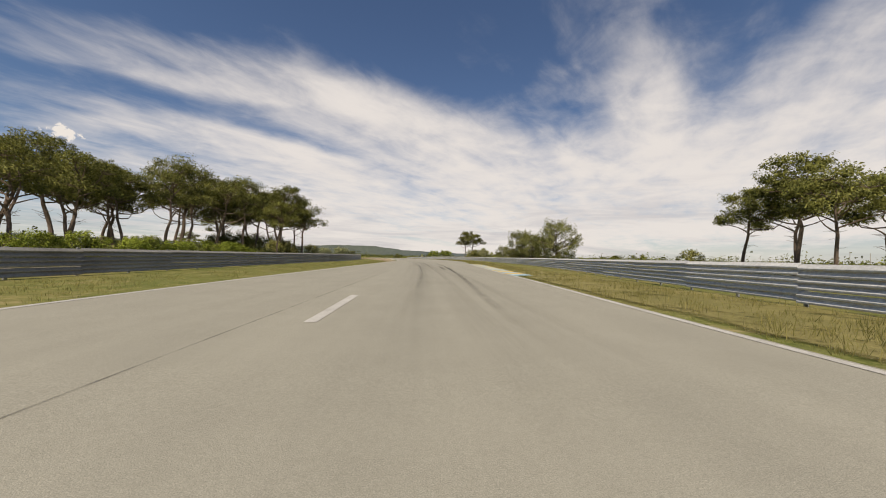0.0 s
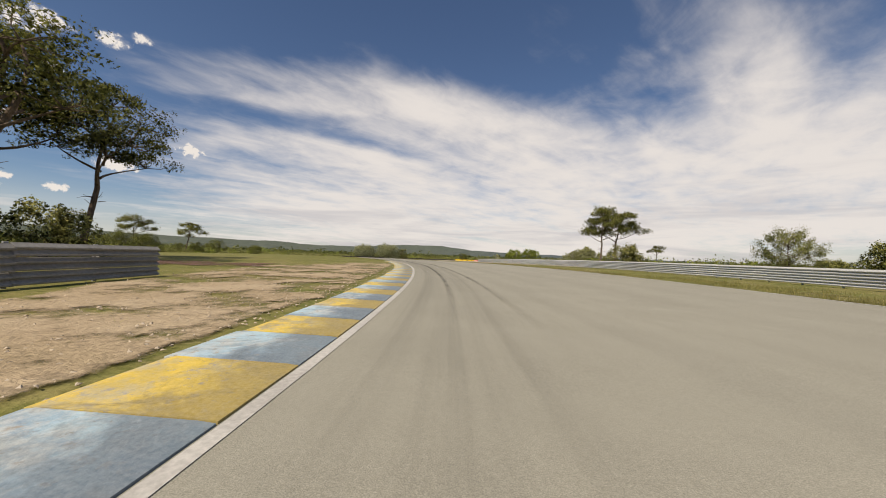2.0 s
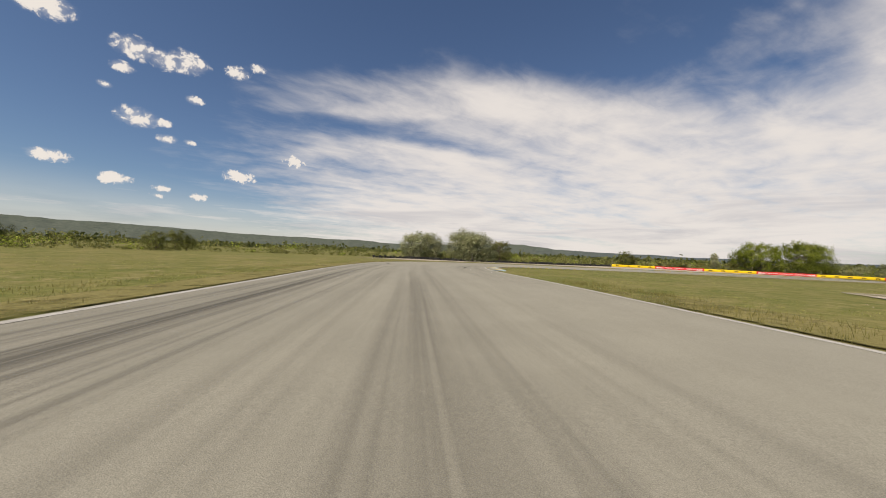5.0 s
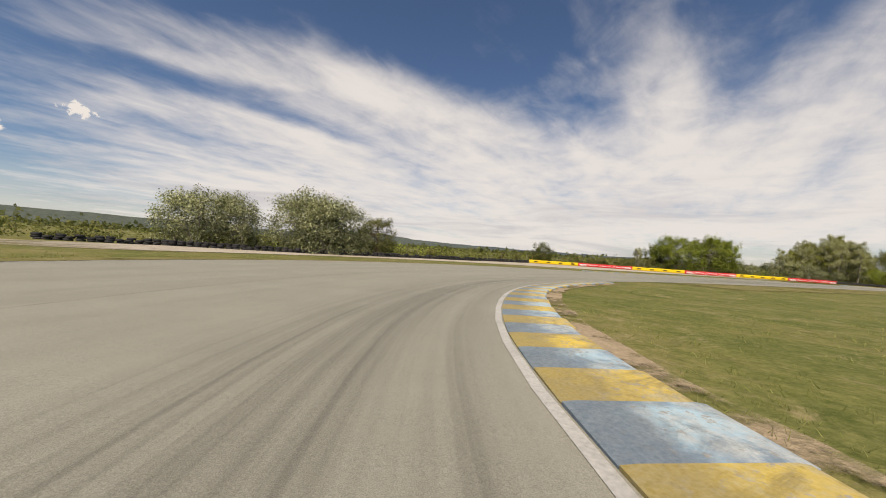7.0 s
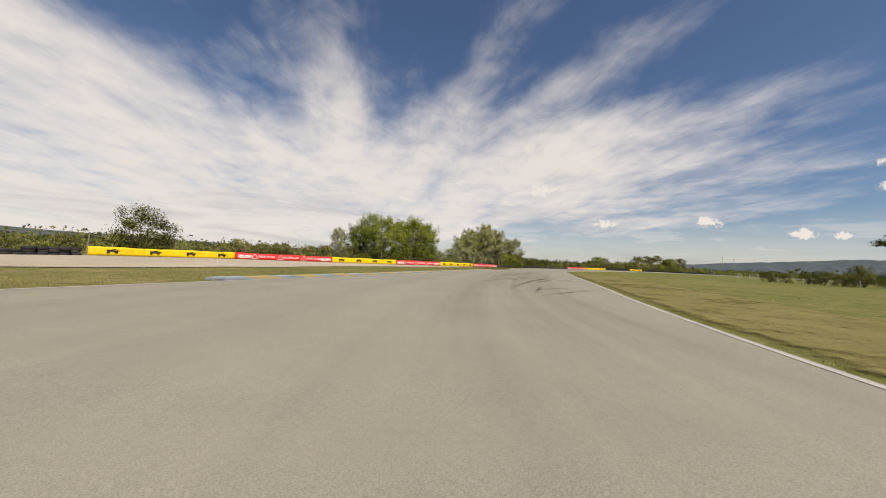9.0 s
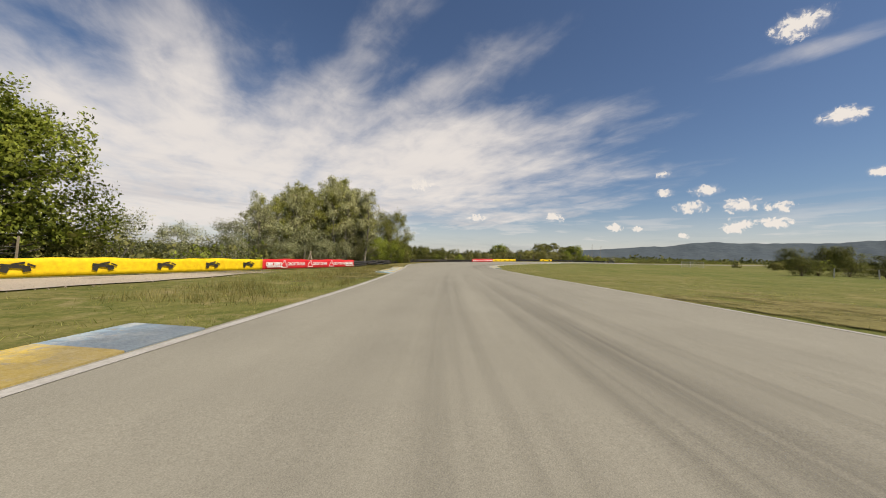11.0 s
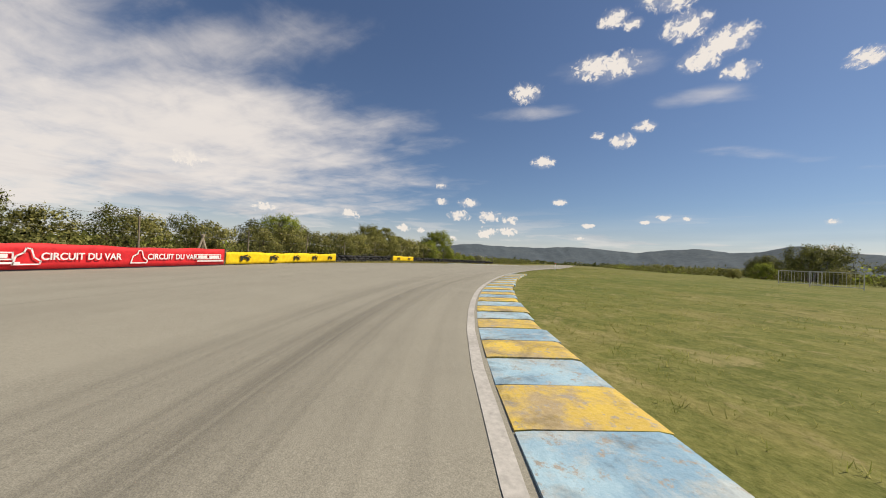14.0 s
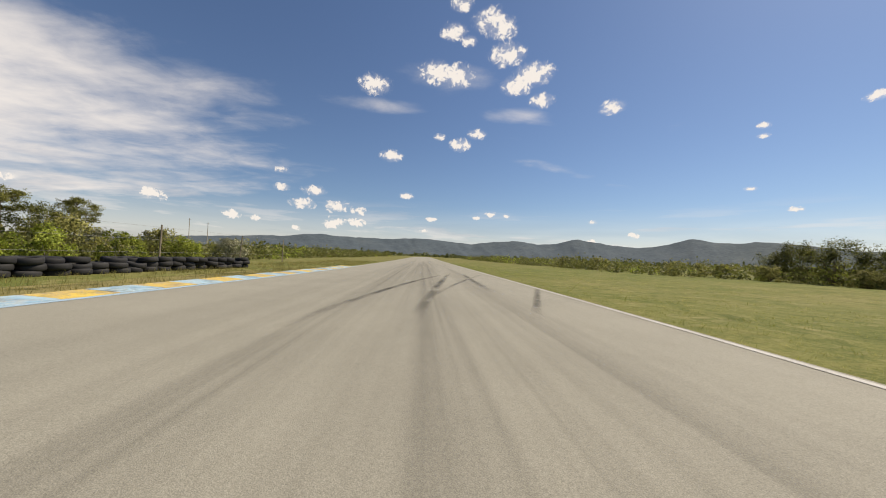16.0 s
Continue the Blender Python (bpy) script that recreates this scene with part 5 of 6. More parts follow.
def build_tree(name, label, category, leaf, bark, seed, height, style, wide=0.37):
    rng = np.random.default_rng(seed)
    root = tagged(new(name), label, category, ("bushes" if category == "bush" else category + ("s" if category != "tree" else "s with broad leaves")) + " round the circuit")
    bm = bmesh.new()
    cards = []
    H = height

    def tuft(c, r, flat, n, size, aspect, droop=0.0):
        cards.append(leaf_cards(blob_points(rng, np.asarray(c, float), (r, r, r * flat), n, 0.2), size, aspect, rng, droop))

    if style in ("pine", "umbrella"):
        # bare stem, then forking limbs that carry flat pads of needles
        low = 0.42 if style == "pine" else 0.58
        lean = rng.normal(size=2) * H * 0.045
        fork = np.array([lean[0], lean[1], H * low])
        top = np.array([lean[0] * 2.0, lean[1] * 2.0, H * 0.9])
        limb(bm, (0, 0, -0.2), fork, H * 0.019, H * 0.013, 0.045, rng, 8, 6)
        limb(bm, fork, top, H * 0.013, H * 0.003, 0.07, rng, 7, 5)
        # a few heavy boughs, each with its own head of needle clumps
        boughs = 9 if style == "pine" else 6
        for j in range(boughs):
            a = j * 2.4 + rng.uniform(-0.4, 0.4)
            up = (j + 0.5) / boughs
            reach = wide * H * (0.80 - 0.55 * up**1.6) * rng.uniform(0.75, 1.15)
            head = np.array([top[0] * 0.8 + math.cos(a) * reach, top[1] * 0.8 + math.sin(a) * reach, H * (low + 0.16 + (0.80 - low) * up + rng.uniform(-0.03, 0.03))])
            base = fork + (top - fork) * min(0.85, up * 0.8)
            limb(bm, base, head - (0, 0, H * 0.03), H * 0.008, H * 0.0025, 0.10, rng, 6, 4)
            size = H * rng.uniform(0.11, 0.155)
            for k in range(8):
                d = rng.normal(size=3)
                d /= np.linalg.norm(d)
                d[2] = abs(d[2]) * 0.9 - 0.25
                c = head + d * (size, size, size * 0.72)
                r = size * rng.uniform(0.42, 0.68)
                limb(bm, head - (0, 0, H * 0.03), c - (0, 0, r * 0.2), H * 0.003, H * 0.001, 0.08, rng, 4, 2)
                tuft(c, r, 0.68, 115, 0.011 * H + 0.10, 0.48)
                for _ in range(3):
                    e = np.clip(rng.normal(size=3), -1.2, 1.2) * (0.9, 0.9, 0.5)
                    tuft(c + e * r, r * rng.uniform(0.25, 0.45), 0.7, 16, 0.010 * H + 0.06, 0.4)
        for k in range(6):
            a, z = rng.uniform(0, math.tau), rng.uniform(0.6, 1.1)
            p = fork * z
            limb(bm, p, p + np.array([math.cos(a), math.sin(a), rng.uniform(-0.2, 0.5)]) * H * rng.uniform(0.05, 0.13), H * 0.0025, H * 0.0008, 0.12, rng, 4, 3)
    elif style == "tall":
        # several pale stems, ascending branches, small leaves all over
        for s in range(3):
            foot = rng.normal(size=3) * (H * 0.05, H * 0.05, 0)
            foot[2] = -0.2
            top = foot + rng.normal(size=3) * (H * 0.07, H * 0.07, 0) + (0, 0, H * rng.uniform(0.84, 0.97))
            limb(bm, foot, top, H * 0.013, H * 0.0025, 0.04, rng, 7, 6)
            for k in range(24):
                f = 0.07 + 0.91 * k / 23
                base = foot + (top - foot) * f
                a = k * 2.4 + s
                reach = H * (0.19 * math.sin(min(1.0, f * 1.02 + 0.06) * math.pi * 0.93) ** 0.7 + 0.02) * rng.uniform(0.6, 1.15)
                tip = base + np.array([math.cos(a) * reach, math.sin(a) * reach, reach * 0.7])
                limb(bm, base, tip, H * 0.004, H * 0.001, 0.08, rng, 4, 2)
                for j in range(3):
                    r = H * rng.uniform(0.035, 0.075)
                    tuft(base + (tip - base) * rng.uniform(0.4, 1.1), r, 1.1, 85, 0.009 * H + 0.065, 0.65, 0.3)
    elif style == "round":
        # a full crown to near the ground with upswept sprays
        limb(bm, (0, 0, -0.2), (rng.normal() * H * 0.03, rng.normal() * H * 0.03, H * 0.72), H * 0.018, H * 0.004, 0.03, rng, 8, 6)
        for k in range(84):
            a = k * 2.4 + rng.uniform(-0.4, 0.4)
            zf = 0.10 + 0.84 * rng.random() ** 0.9
            prof = math.sqrt(max(0.03, 1 - ((zf - 0.46) / 0.54) ** 2)) * rng.uniform(0.72, 1.12)
            q = 1.0 if k % 3 else rng.uniform(0.3, 0.7)
            c = np.array([math.cos(a) * wide * H * prof * q, math.sin(a) * wide * H * prof * q, H * zf])
            limb(bm, (0, 0, max(0.08 * H, c[2] - 0.16 * H)), c, H * 0.006, H * 0.0015, 0.06, rng, 5, 2)
            r = H * rng.uniform(0.065, 0.11)
            fine = leaf == "pine_mid"
            tuft(c, r * 1.25, 0.9, 400 if fine else 185, 0.012 * H + 0.07 if fine else 0.012 * H + 0.11, 0.45 if fine else 0.55)
            out = np.array([math.cos(a) * 0.8, math.sin(a) * 0.8, 1.0])
            tuft(c + out * r * 1.0, r * 0.55, 1.3, 40, 0.010 * H + 0.07, 0.5)
    else:
        # a bush, leafy to the ground
        for k in range(8):
            a = k * 0.8
            tip = np.array([math.cos(a) * H * 0.26, math.sin(a) * H * 0.26, H * rng.uniform(0.35, 0.6)])
            limb(bm, (0, 0, -0.1), tip, H * 0.014, H * 0.004, 0.08, rng, 5, 2)
        for k in range(58):
            a, zf = rng.uniform(0, math.tau), rng.uniform(0.05, 0.92)
            prof = math.sqrt(max(0.03, 1 - ((zf - 0.32) / 0.68) ** 2))
            q = rng.uniform(0.6, 1.05) if k % 3 else rng.uniform(0.1, 0.6)
            c = np.array([math.cos(a) * wide * H * prof * q, math.sin(a) * wide * H * prof * q, H * zf])
            r = H * rng.uniform(0.10, 0.165)
            tuft(c, r * 1.2, 0.85, 115 if H > 4 else 62, 0.014 * H + (0.10 if H > 4 else 0.12), 0.65)
            if zf > 0.5:
                tuft(c + (0, 0, r * 0.6), r * 0.5, 1.3, 26, 0.014 * H + 0.05, 0.6)
    part("trunk", bm, MAT[bark], root)
    part_mesh("crown", cards_mesh("crown", np.vstack(cards), MAT[leaf], (0, 0, H * (0.62 if style in ("pine", "umbrella") else 0.4))), root)
    return root


def plant(kinds, places, seed, sink=0.0):
    """Puts copies of the first-built trees at x, y with a height factor; each first one takes the first place itself."""
    rng = random.Random(seed)
    used = set()
    for i, (x, y, f) in enumerate(places):
        src = kinds[i % len(kinds)]
        m = pose(x, y, gz(x, y) - 0.03 - sink, rng.uniform(-2, 2), rng.uniform(-2, 2), rng.uniform(0, 360)) @ Matrix.Diagonal((f * rng.uniform(0.92, 1.1), f * rng.uniform(0.92, 1.1), f, 1))
        if src.name not in used and not src.get("placed"):
            src.matrix_basis = m
            src["placed"] = 1
        else:
            copy_thing(src, m @ Matrix.Diagonal((1 / src.scale[0], 1 / src.scale[1], 1 / src.scale[2], 1)))
        used.add(src.name)


PINES = [build_tree("pine_tree", "tall umbrella-crowned pine with a bare lower trunk", "pine", "pine", "bark_pine", 20 + k, 12.0, "pine") for k in range(5)]
plant(PINES, [(x, y, h / 10.5) for x, y, h in [(-33.4, 29.8, 8.0), (-39.2, 29.5, 9.2), (-31.0, 23.9, 7.2), (-37.5, 46.0, 10.6), (-33.5, 49.5, 10.0), (-47, 40.4, 12.5), (-46.2, 47.6, 10.9), (-42.5, 53.3, 13.6), (-34.1, 69.4, 12.7), (-39.3, 59.3, 12.2),
              (-40.5, 90, 11.1), (-35.0, 60.7, 12.2), (-34.2, 81.3, 11.9), (-27.5, 56.5, 7.8), (-35.5, 71.6, 11.5), (-41.8, 85.0, 13.6), (-44, 66, 10.5), (-41, 36, 9.5), (-52, 52, 10), (-37, 14, 7.6), (-45, 22, 8.6), (-50, 78, 9), (-36, 33, 8.4), (-43, 33, 9.4), (-38, 40, 9.2), (-44, 45, 10.6), (-38.5, 52, 10.2), (-37, 65, 11.4), (-43, 74, 11.6), (-48, 60, 11.2), (-41, 80, 11.4), (-47, 30, 9.2), (-46, 70, 10.8)]], 1)
PINES2 = [build_tree("pine_tree", "spreading pine with a bare trunk beyond the guard rail", "pine", "pine_mid", "bark_pine", 40 + k, 8.0, "pine", 0.36) for k in range(4)]
plant(PINES2, [(29.4, 33.0, 1.0), (27.1, 26.0, 1.12), (28.1, 26.6, 1.02), (23.4, 20.0, 0.82), (26.6, 20.4, 0.80), (9.0, 143.4, 1.42), (12.6, 144.6, 1.50), (-109.0, 143.0, 1.20), (-99.3, 149.9, 1.05)], 2)
ROUND_PINES = [build_tree("pine_tree", "bushy olive pine leafy almost to the ground", "pine", "pine_pale", "bark_pine", 50 + k, 8.0, "round", 0.47) for k in range(4)]
plant(ROUND_PINES, [(23.6, 70.2, 1.10), (19.6, 84.0, 0.97), (21.9, 82.6, 0.86), (25.4, 84.0, 0.82), (20.2, 112.2, 0.62), (-64, 238, 0.64)], 3)
plant(PINES2, [(141.5, 250.5, 0.86), (146.0, 247.0, 0.9), (149.0, 249.0, 0.8), (158.0, 242.5, 0.78), (176, 240, 0.9)], 22)
LONE = build_tree("pine_tree", "lone umbrella pine with a thin bare trunk", "pine", "pine", "bark_pine", 60, 8.6, "umbrella", 0.36)
plant([LONE], [(41.0, 201.2, 0.98)], 4)
POPLARS = [build_tree("poplar_tree", "silvery green poplar with several pale stems", "poplar", "poplar" if k % 2 else "poplar_green", "bark_pale", 70 + k, 10.0, "tall") for k in range(4)]
plant(POPLARS, [(x, y, h / 10.0) for x, y, h in [(26.9, 269.0, 8.8), (24.6, 268.6, 8.2), (22.4, 268.8, 7.4), (20.2, 268.4, 6.2), (33.1, 267.5, 11.0), (29.0, 270.6, 9.6), (28.4, 267.9, 9.4), (33.6, 266.6, 10.4),
               (38.1, 268.8, 8.0), (31.1, 268.7, 11.0), (42.2, 270.6, 6.6), (29.6, 266.8, 10.0), (35.8, 268.2, 9.0), (-15.8, 260, 4.6)]], 5)
SILVER = [build_tree("poplar_bush", "broad silvery poplar thicket leafy to the ground", "poplar", "silver", "bark_pale", 75 + k, 6.0, "bush", 0.52) for k in range(3)]
plant(SILVER, [(x, y, h / 6.0) for x, y, h in [(-81.5, 227.6, 6.6), (-82.8, 234.1, 6.6), (-77.8, 229.8, 5.4), (-68.4, 230.4, 7.0), (-72.6, 231.2, 6.4), (-70.1, 237.7, 7.2), (-71.4, 232.8, 8.0), (-80.0, 231.0, 6.2), (-67.4, 232.4, 6.4), (-69.6, 230.6, 5.6), (-84.5, 229.0, 5.8),
              (9, 266.5, 3.4), (13, 267.5, 3.2), (17.5, 268, 3.8), (22, 268.2, 4.6), (25, 267.4, 4.2), (14.5, 264.2, 2.2), (19.5, 264.0, 2.2), (24.5, 264.6, 2.8), (29.5, 265.6, 2.6), (35, 266.8, 2.8), (40, 268.2, 3.0)]], 15)
CONIFER = build_tree("pine_tree", "broad dense olive green conifer beside the track", "pine", "pine_mid", "bark_pine", 80, 9.0, "round", 0.40)
plant([CONIFER], [(44.7, 267.8, 0.90), (127.5, 251.2, 0.70)], 6)
GREENS = [build_tree("leafy_tree", "fresh green broad-leaved tree behind the barrier", "tree", "green", "bark_pale", 90 + k, 6.5, "round", 0.50) for k in range(3)]
plant(GREENS, [(0.7, 263.5, 1.22), (3.6, 265.0, 1.18), (-7.0, 262.5, 1.12), (-9.0, 264, 0.9), (107.5, 262.5, 0.80), (121.0, 238.8, 0.84), (115.5, 241.6, 0.52), (39.0, 267.4, 0.62), (36.5, 266.4, 0.5), (42.0, 266.4, 0.55), (48.4, 268.6, 0.6)], 7)
OAKS = [build_tree("oak_tree", "low dark evergreen oak leafy to the ground", "tree", "oak", "bark_pine", 100 + k, 5.0, "bush", 0.62) for k in range(3)]
plant(OAKS, [(-35.6, 259.8, 0.86), (50.5, 269.6, 0.66), (53.4, 270.0, 0.68), (56.5, 270.4, 0.63), (59.5, 270.2, 0.66), (62.5, 269.6, 0.60), (65.5, 268.6, 0.56), (69, 268.0, 0.52), (56, 275, 0.8), (62, 275, 0.8), (70, 272.5, 0.66), (74, 270, 0.62), (79, 268.5, 0.6), (84, 266, 0.58), (89, 264.5, 0.58),
            (-31, 17, 0.62), (-32, 21, 0.66), (-30.5, 13, 0.6), (-35.5, 18, 0.7), (-36.5, 73, 0.92), (-38.5, 69.5, 0.95), (-35, 78.5, 0.6), (-40, 65.5, 1.0), (-37, 63, 0.8),
            (92.7, 195.0, 0.98), (96.5, 187.2, 1.12), (95.0, 184.5, 1.05), (102.4, 182.8, 0.72), (108.0, 178.8, 0.84), (106.0, 182.2, 0.82), (110.5, 178.6, 0.62), (84, 198, 0.55), (100.5, 184.5, 0.5), (97, 262, 0.7), (103, 260.5, 0.7), (114.6, 256.0, 0.72), (120.7, 253.3, 0.78), (126, 246, 0.7), (140, 243, 0.9), (148, 238, 0.85)], 8)
_r = random.Random(77)
plant(OAKS, [(*at(s0 + _r.uniform(-2, 2), 55 + 7 * (i % 3) + _r.uniform(-3, 3)), _r.uniform(0.52, 0.92)) for i, s0 in enumerate(np.arange(84, 206, 3.2))], 31)
plant(OAKS, [(51.5 - 0.75 * k + _r.uniform(-2, 2), 214.0 - 2.2 * k + _r.uniform(-1, 1), _r.uniform(0.36, 0.58)) for k in range(10)], 32)
BUSHES = [build_tree("bush", "rounded olive green bush on dry ground", "bush", "scrub", "bark_pine", 110 + k, 2.6, "bush", 0.66) for k in range(4)]
plant(BUSHES, [(20.6, 102.1, 1.35), (22.4, 104.4, 1.25), (23.6, 112.0, 0.8), (12.3, 137.7, 1.7), (13.6, 139.0, 1.2), (28, 38, 0.9), (-36, 76, 1.5), (-33, 71, 1.3), (-33, 84, 1.2), (-30, 50, 0.7), (-31, 46, 0.75), (-38, 66, 1.6), (-40, 60, 1.5), (-31, 62, 1.2), (96, 203.5, 0.5),
               (89, 196, 0.7), (-57, 246, 0.6), (-27, 262, 0.8), (-22, 263, 0.8), (6.5, 264.5, 0.8), (46.5, 266.9, 0.85), (50, 268.5, 0.9), (53.4, 269.2, 0.8),
               (110, 183.6, 0.6), (114, 180.8, 0.6), (104, 186.6, 0.55), (96.5, 192.4, 0.7), (88.5, 198.5, 0.7), (79, 204, 0.6), (117, 178, 0.6), (121, 175, 0.7), (131, 176, 0.8), (142, 168, 0.8)], 9)
GREEN_BUSHES = [build_tree("bush", "fresh green bush growing behind the tyre wall", "bush", "green", "bark_pale", 130 + k, 2.6, "bush", 0.64) for k in range(3)]
plant(GREEN_BUSHES, [(-27.0 - 0.6 * (k % 2), 21.0 + 2.1 * k, 0.74 + 0.05 * (k % 3)) for k in range(13)] + [(99.6, 192.5, 0.95), (128.3, 231.4, 0.62), (125.2, 233.6, 0.66),
                     (131.4, 228.9, 0.6), (119.0, 239.8, 0.95), (124.0, 236.0, 1.0), (66, 268.4, 0.6), (73, 265.4, 0.62)], 19)
SHRUBS = [build_tree("bush", "dense olive shrub behind the barrier", "bush", "scrub", "bark_pine", 140 + k, 2.8, "bush", 0.66) for k in range(3)]
plant(SHRUBS, [(-43 + 3.1 * k, 260.6 + 0.10 * 3.1 * k + 1.2 * (k % 2), (0.48 if k < 8 else 0.70) + 0.09 * (k % 4)) for k in range(16)] + [(70.5, 266.6, 0.6), (76.5, 263.8, 0.7), (80.0, 262.6, 0.75), (84.0, 261.0, 0.8), (88.0, 259.6, 0.8), (92.0, 258.4, 0.9), (95.6, 256.6, 0.95), (99.0, 254.8, 1.0), (102.4, 253.0, 1.05), (105.6, 250.8, 1.1), (108.6, 248.4, 1.15),
                (111.4, 246.0, 1.15), (114.0, 243.8, 1.1), (117.0, 241.4, 1.05), (109, 253, 1.2), (114, 249.5, 1.2), (120, 245, 1.2), (126.5, 239, 1.05), (132, 234, 0.9), (138, 230, 0.8)], 20)
BLOSSOM = [build_tree("flowering_bush", "pale flowering bush behind the tyre wall", "bush", "blossom", "bark_pale", 120 + k, 2.8, "bush", 0.6) for k in range(2)]
plant(BLOSSOM, [(134.3, 225.8, 0.66), (119.6, 263.2, 1.7), (116.0, 261.6, 1.5), (137.5, 233.5, 0.7), (116.5, 244.5, 0.9)], 10)


# ---- scrub and far woods ----
def near_track(x, y):
    d = np.hypot(LINE[:, 0] - x, LINE[:, 1] - y)
    i = int(d.argmin())
    cr = _d[i, 0] * (y - LINE[i, 1]) - _d[i, 1] * (x - LINE[i, 0])
    return LS[i], math.copysign(d[i], cr)


SCRUB_LEFT = table([(-90, 21), (90, 23), (95, 46), (190, 50), (212, 46), (218, 37), (226, 30), (241, 27.5), (246, 30.5), (252, 32), (259, 31), (268, 26), (277, 20), (290, 15), (306, 14), (317, 17), (330, 19), (345, 19), (352, 16), (360, 15), (380, 17.5), (412, 14), (440, 16), (640, 14)])
SCRUB_RIGHT = table([(-90, 62), (60, 62), (90, 58), (118, 46), (190, 46), (196, 400), (386, 400), (392, 44), (404, 36), (424, 34), (430, 23), (470, 20), (640, 16)])


def scrub_here(x, y):
    s, o = near_track(x, y)
    return o > SCRUB_LEFT(s) if o > 0 else o < -SCRUB_RIGHT(s)


def scrub_start(s, side):
    """How far from the middle line the scrub begins."""
    for o in np.arange(8, 75, 1.0):
        if scrub_here(*at(s, side * o)):
            return float(o)
    return 75.0


def build_scrub():
    rng = np.random.default_rng(5)
    starts = {side: [(s, scrub_start(s, side)) for s in range(-40, 560, 6)] for side in (1, -1)}
    for mat, share, lab in (("heath", 0.58, "olive green heath scrub round the circuit"), ("oak", 0.31, "dark evergreen scrub round the circuit"), ("green", 0.11, "light green scrub round the circuit")):
        verts = []
        for _ in range(int(7600 * share)):
            if rng.random() < 0.72:
                side = 1 if rng.random() < 0.54 else -1
                s = rng.uniform(-40, 560)
                tab = np.array(starts[side])
                x, y = at(s, side * (np.interp(s, tab[:, 0], tab[:, 1]) + rng.exponential(14) + 1.5 * rng.random()))
            else:
                a, r = rng.uniform(0, math.tau), rng.uniform(110, 480)
                x, y = 20 + math.cos(a) * r, 170 + math.sin(a) * r
            if not scrub_here(x, y):
                continue
            s, o = near_track(x, y)
            far = abs(o)
            h = 0.45 + 1.9 * rng.random() ** 2.2
            h = h * (1.0 if far < 60 else 1.35 if far < 130 else 2.2)
            wide = h * rng.uniform(0.8, 1.5)
            k = int(95 if far < 50 else 66 if far < 120 else 32)
            c = np.array([x, y, gz(x, y) + h * 0.42])
            pts = blob_points(rng, c, (wide, wide, h * 0.6), k, 0.25)
            pts[:, 2] = np.maximum(pts[:, 2], c[2] - h * 0.45)
            verts.append(leaf_cards(pts, min(0.45, 0.13 + 0.11 * h) if far < 130 else 0.35 + 0.16 * h, 0.7, rng))
        tagged(new("scrub", cards_mesh("scrub", np.vstack(verts), MAT[mat])), lab, "scrub", "", "stuff")


build_scrub()


def build_far_woods():
    """Dark tree clumps on the plain between the circuit and the hills."""
    rng = np.random.default_rng(9)
    verts = []
    for _ in range(1500):
        a, r = rng.uniform(0, math.tau), rng.uniform(300, 1400)
        x, y = 20 + math.cos(a) * r, 170 + math.sin(a) * r
        h = rng.uniform(3, 8)
        pts = blob_points(rng, np.array([x, y, h * 0.35 - 1.0]), (h * 2.2, h * 2.2, h * 0.55), 34, 0.3)
        verts.append(leaf_cards(pts, 2.2 + r * 0.0022, 0.7, rng))
    tagged(new("far_woods", cards_mesh("far_woods", np.vstack(verts), MAT["woods"])), "dark woods on the plain before the hills", "woods", "", "stuff")


build_far_woods()


# ---- grass, weeds and stones ----
def bare(s, o):
    if o > 0:
        if 209 < s < 300 and o > TRAP_IN(s) - 0.4:
            return True
        return 62 < s < 114 and o < left(s) + 5
    return 110 < s < 184 and -24 < o < -11.5


def build_grass():
    rng = np.random.default_rng(3)
    verts = []
    for _ in range(23000):
        s = rng.uniform(-3, 440)
        side = 1 if rng.random() < 0.5 else -1
        e = left(s) if side > 0 else right(s)
        kerb = any(a < s < b and sd == side for a, b, sd in ((19, 43, -1), (68, 114, 1), (189, 227, -1), (244, 282, 1), (298, 317, 1), (320, 365, -1), (388, 420, 1)))
        o = e + side * ((1.1 if kerb else 0.05) + rng.exponential(2.2))
        if bare(s, o) and rng.random() < 0.93:
            continue
        x, y = at(s, o)
        clump = rng.integers(5, 10)
        h = rng.uniform(0.02, 0.06) * (1.8 if rng.random() < 0.06 else 1)
        px, py = x + rng.normal(size=clump) * 0.07, y + rng.normal(size=clump) * 0.07
        a = rng.uniform(0, math.tau, clump)
        hh = h * rng.uniform(0.6, 1.3, clump)
        w = 0.002 + 0.004 * rng.random(clump)
        lean = rng.normal(size=(clump, 2)) * h * 0.5
        z = gz(x, y) - 0.03
        base = np.stack([px, py, np.full(clump, z)], 1)
        side_v = np.stack([np.cos(a) * w, np.sin(a) * w, np.zeros(clump)], 1)
        tip = base + np.stack([lean[:, 0], lean[:, 1], hh], 1)
        verts.append(np.stack([base - side_v, base + side_v, tip + side_v * 0.15, tip - side_v * 0.15], 1).reshape(-1, 3))
    tagged(new("grass", cards_mesh("grass", np.vstack(verts), MAT["blade"])), "short tufts of dry and green grass", "grass", "", "stuff")


build_grass()


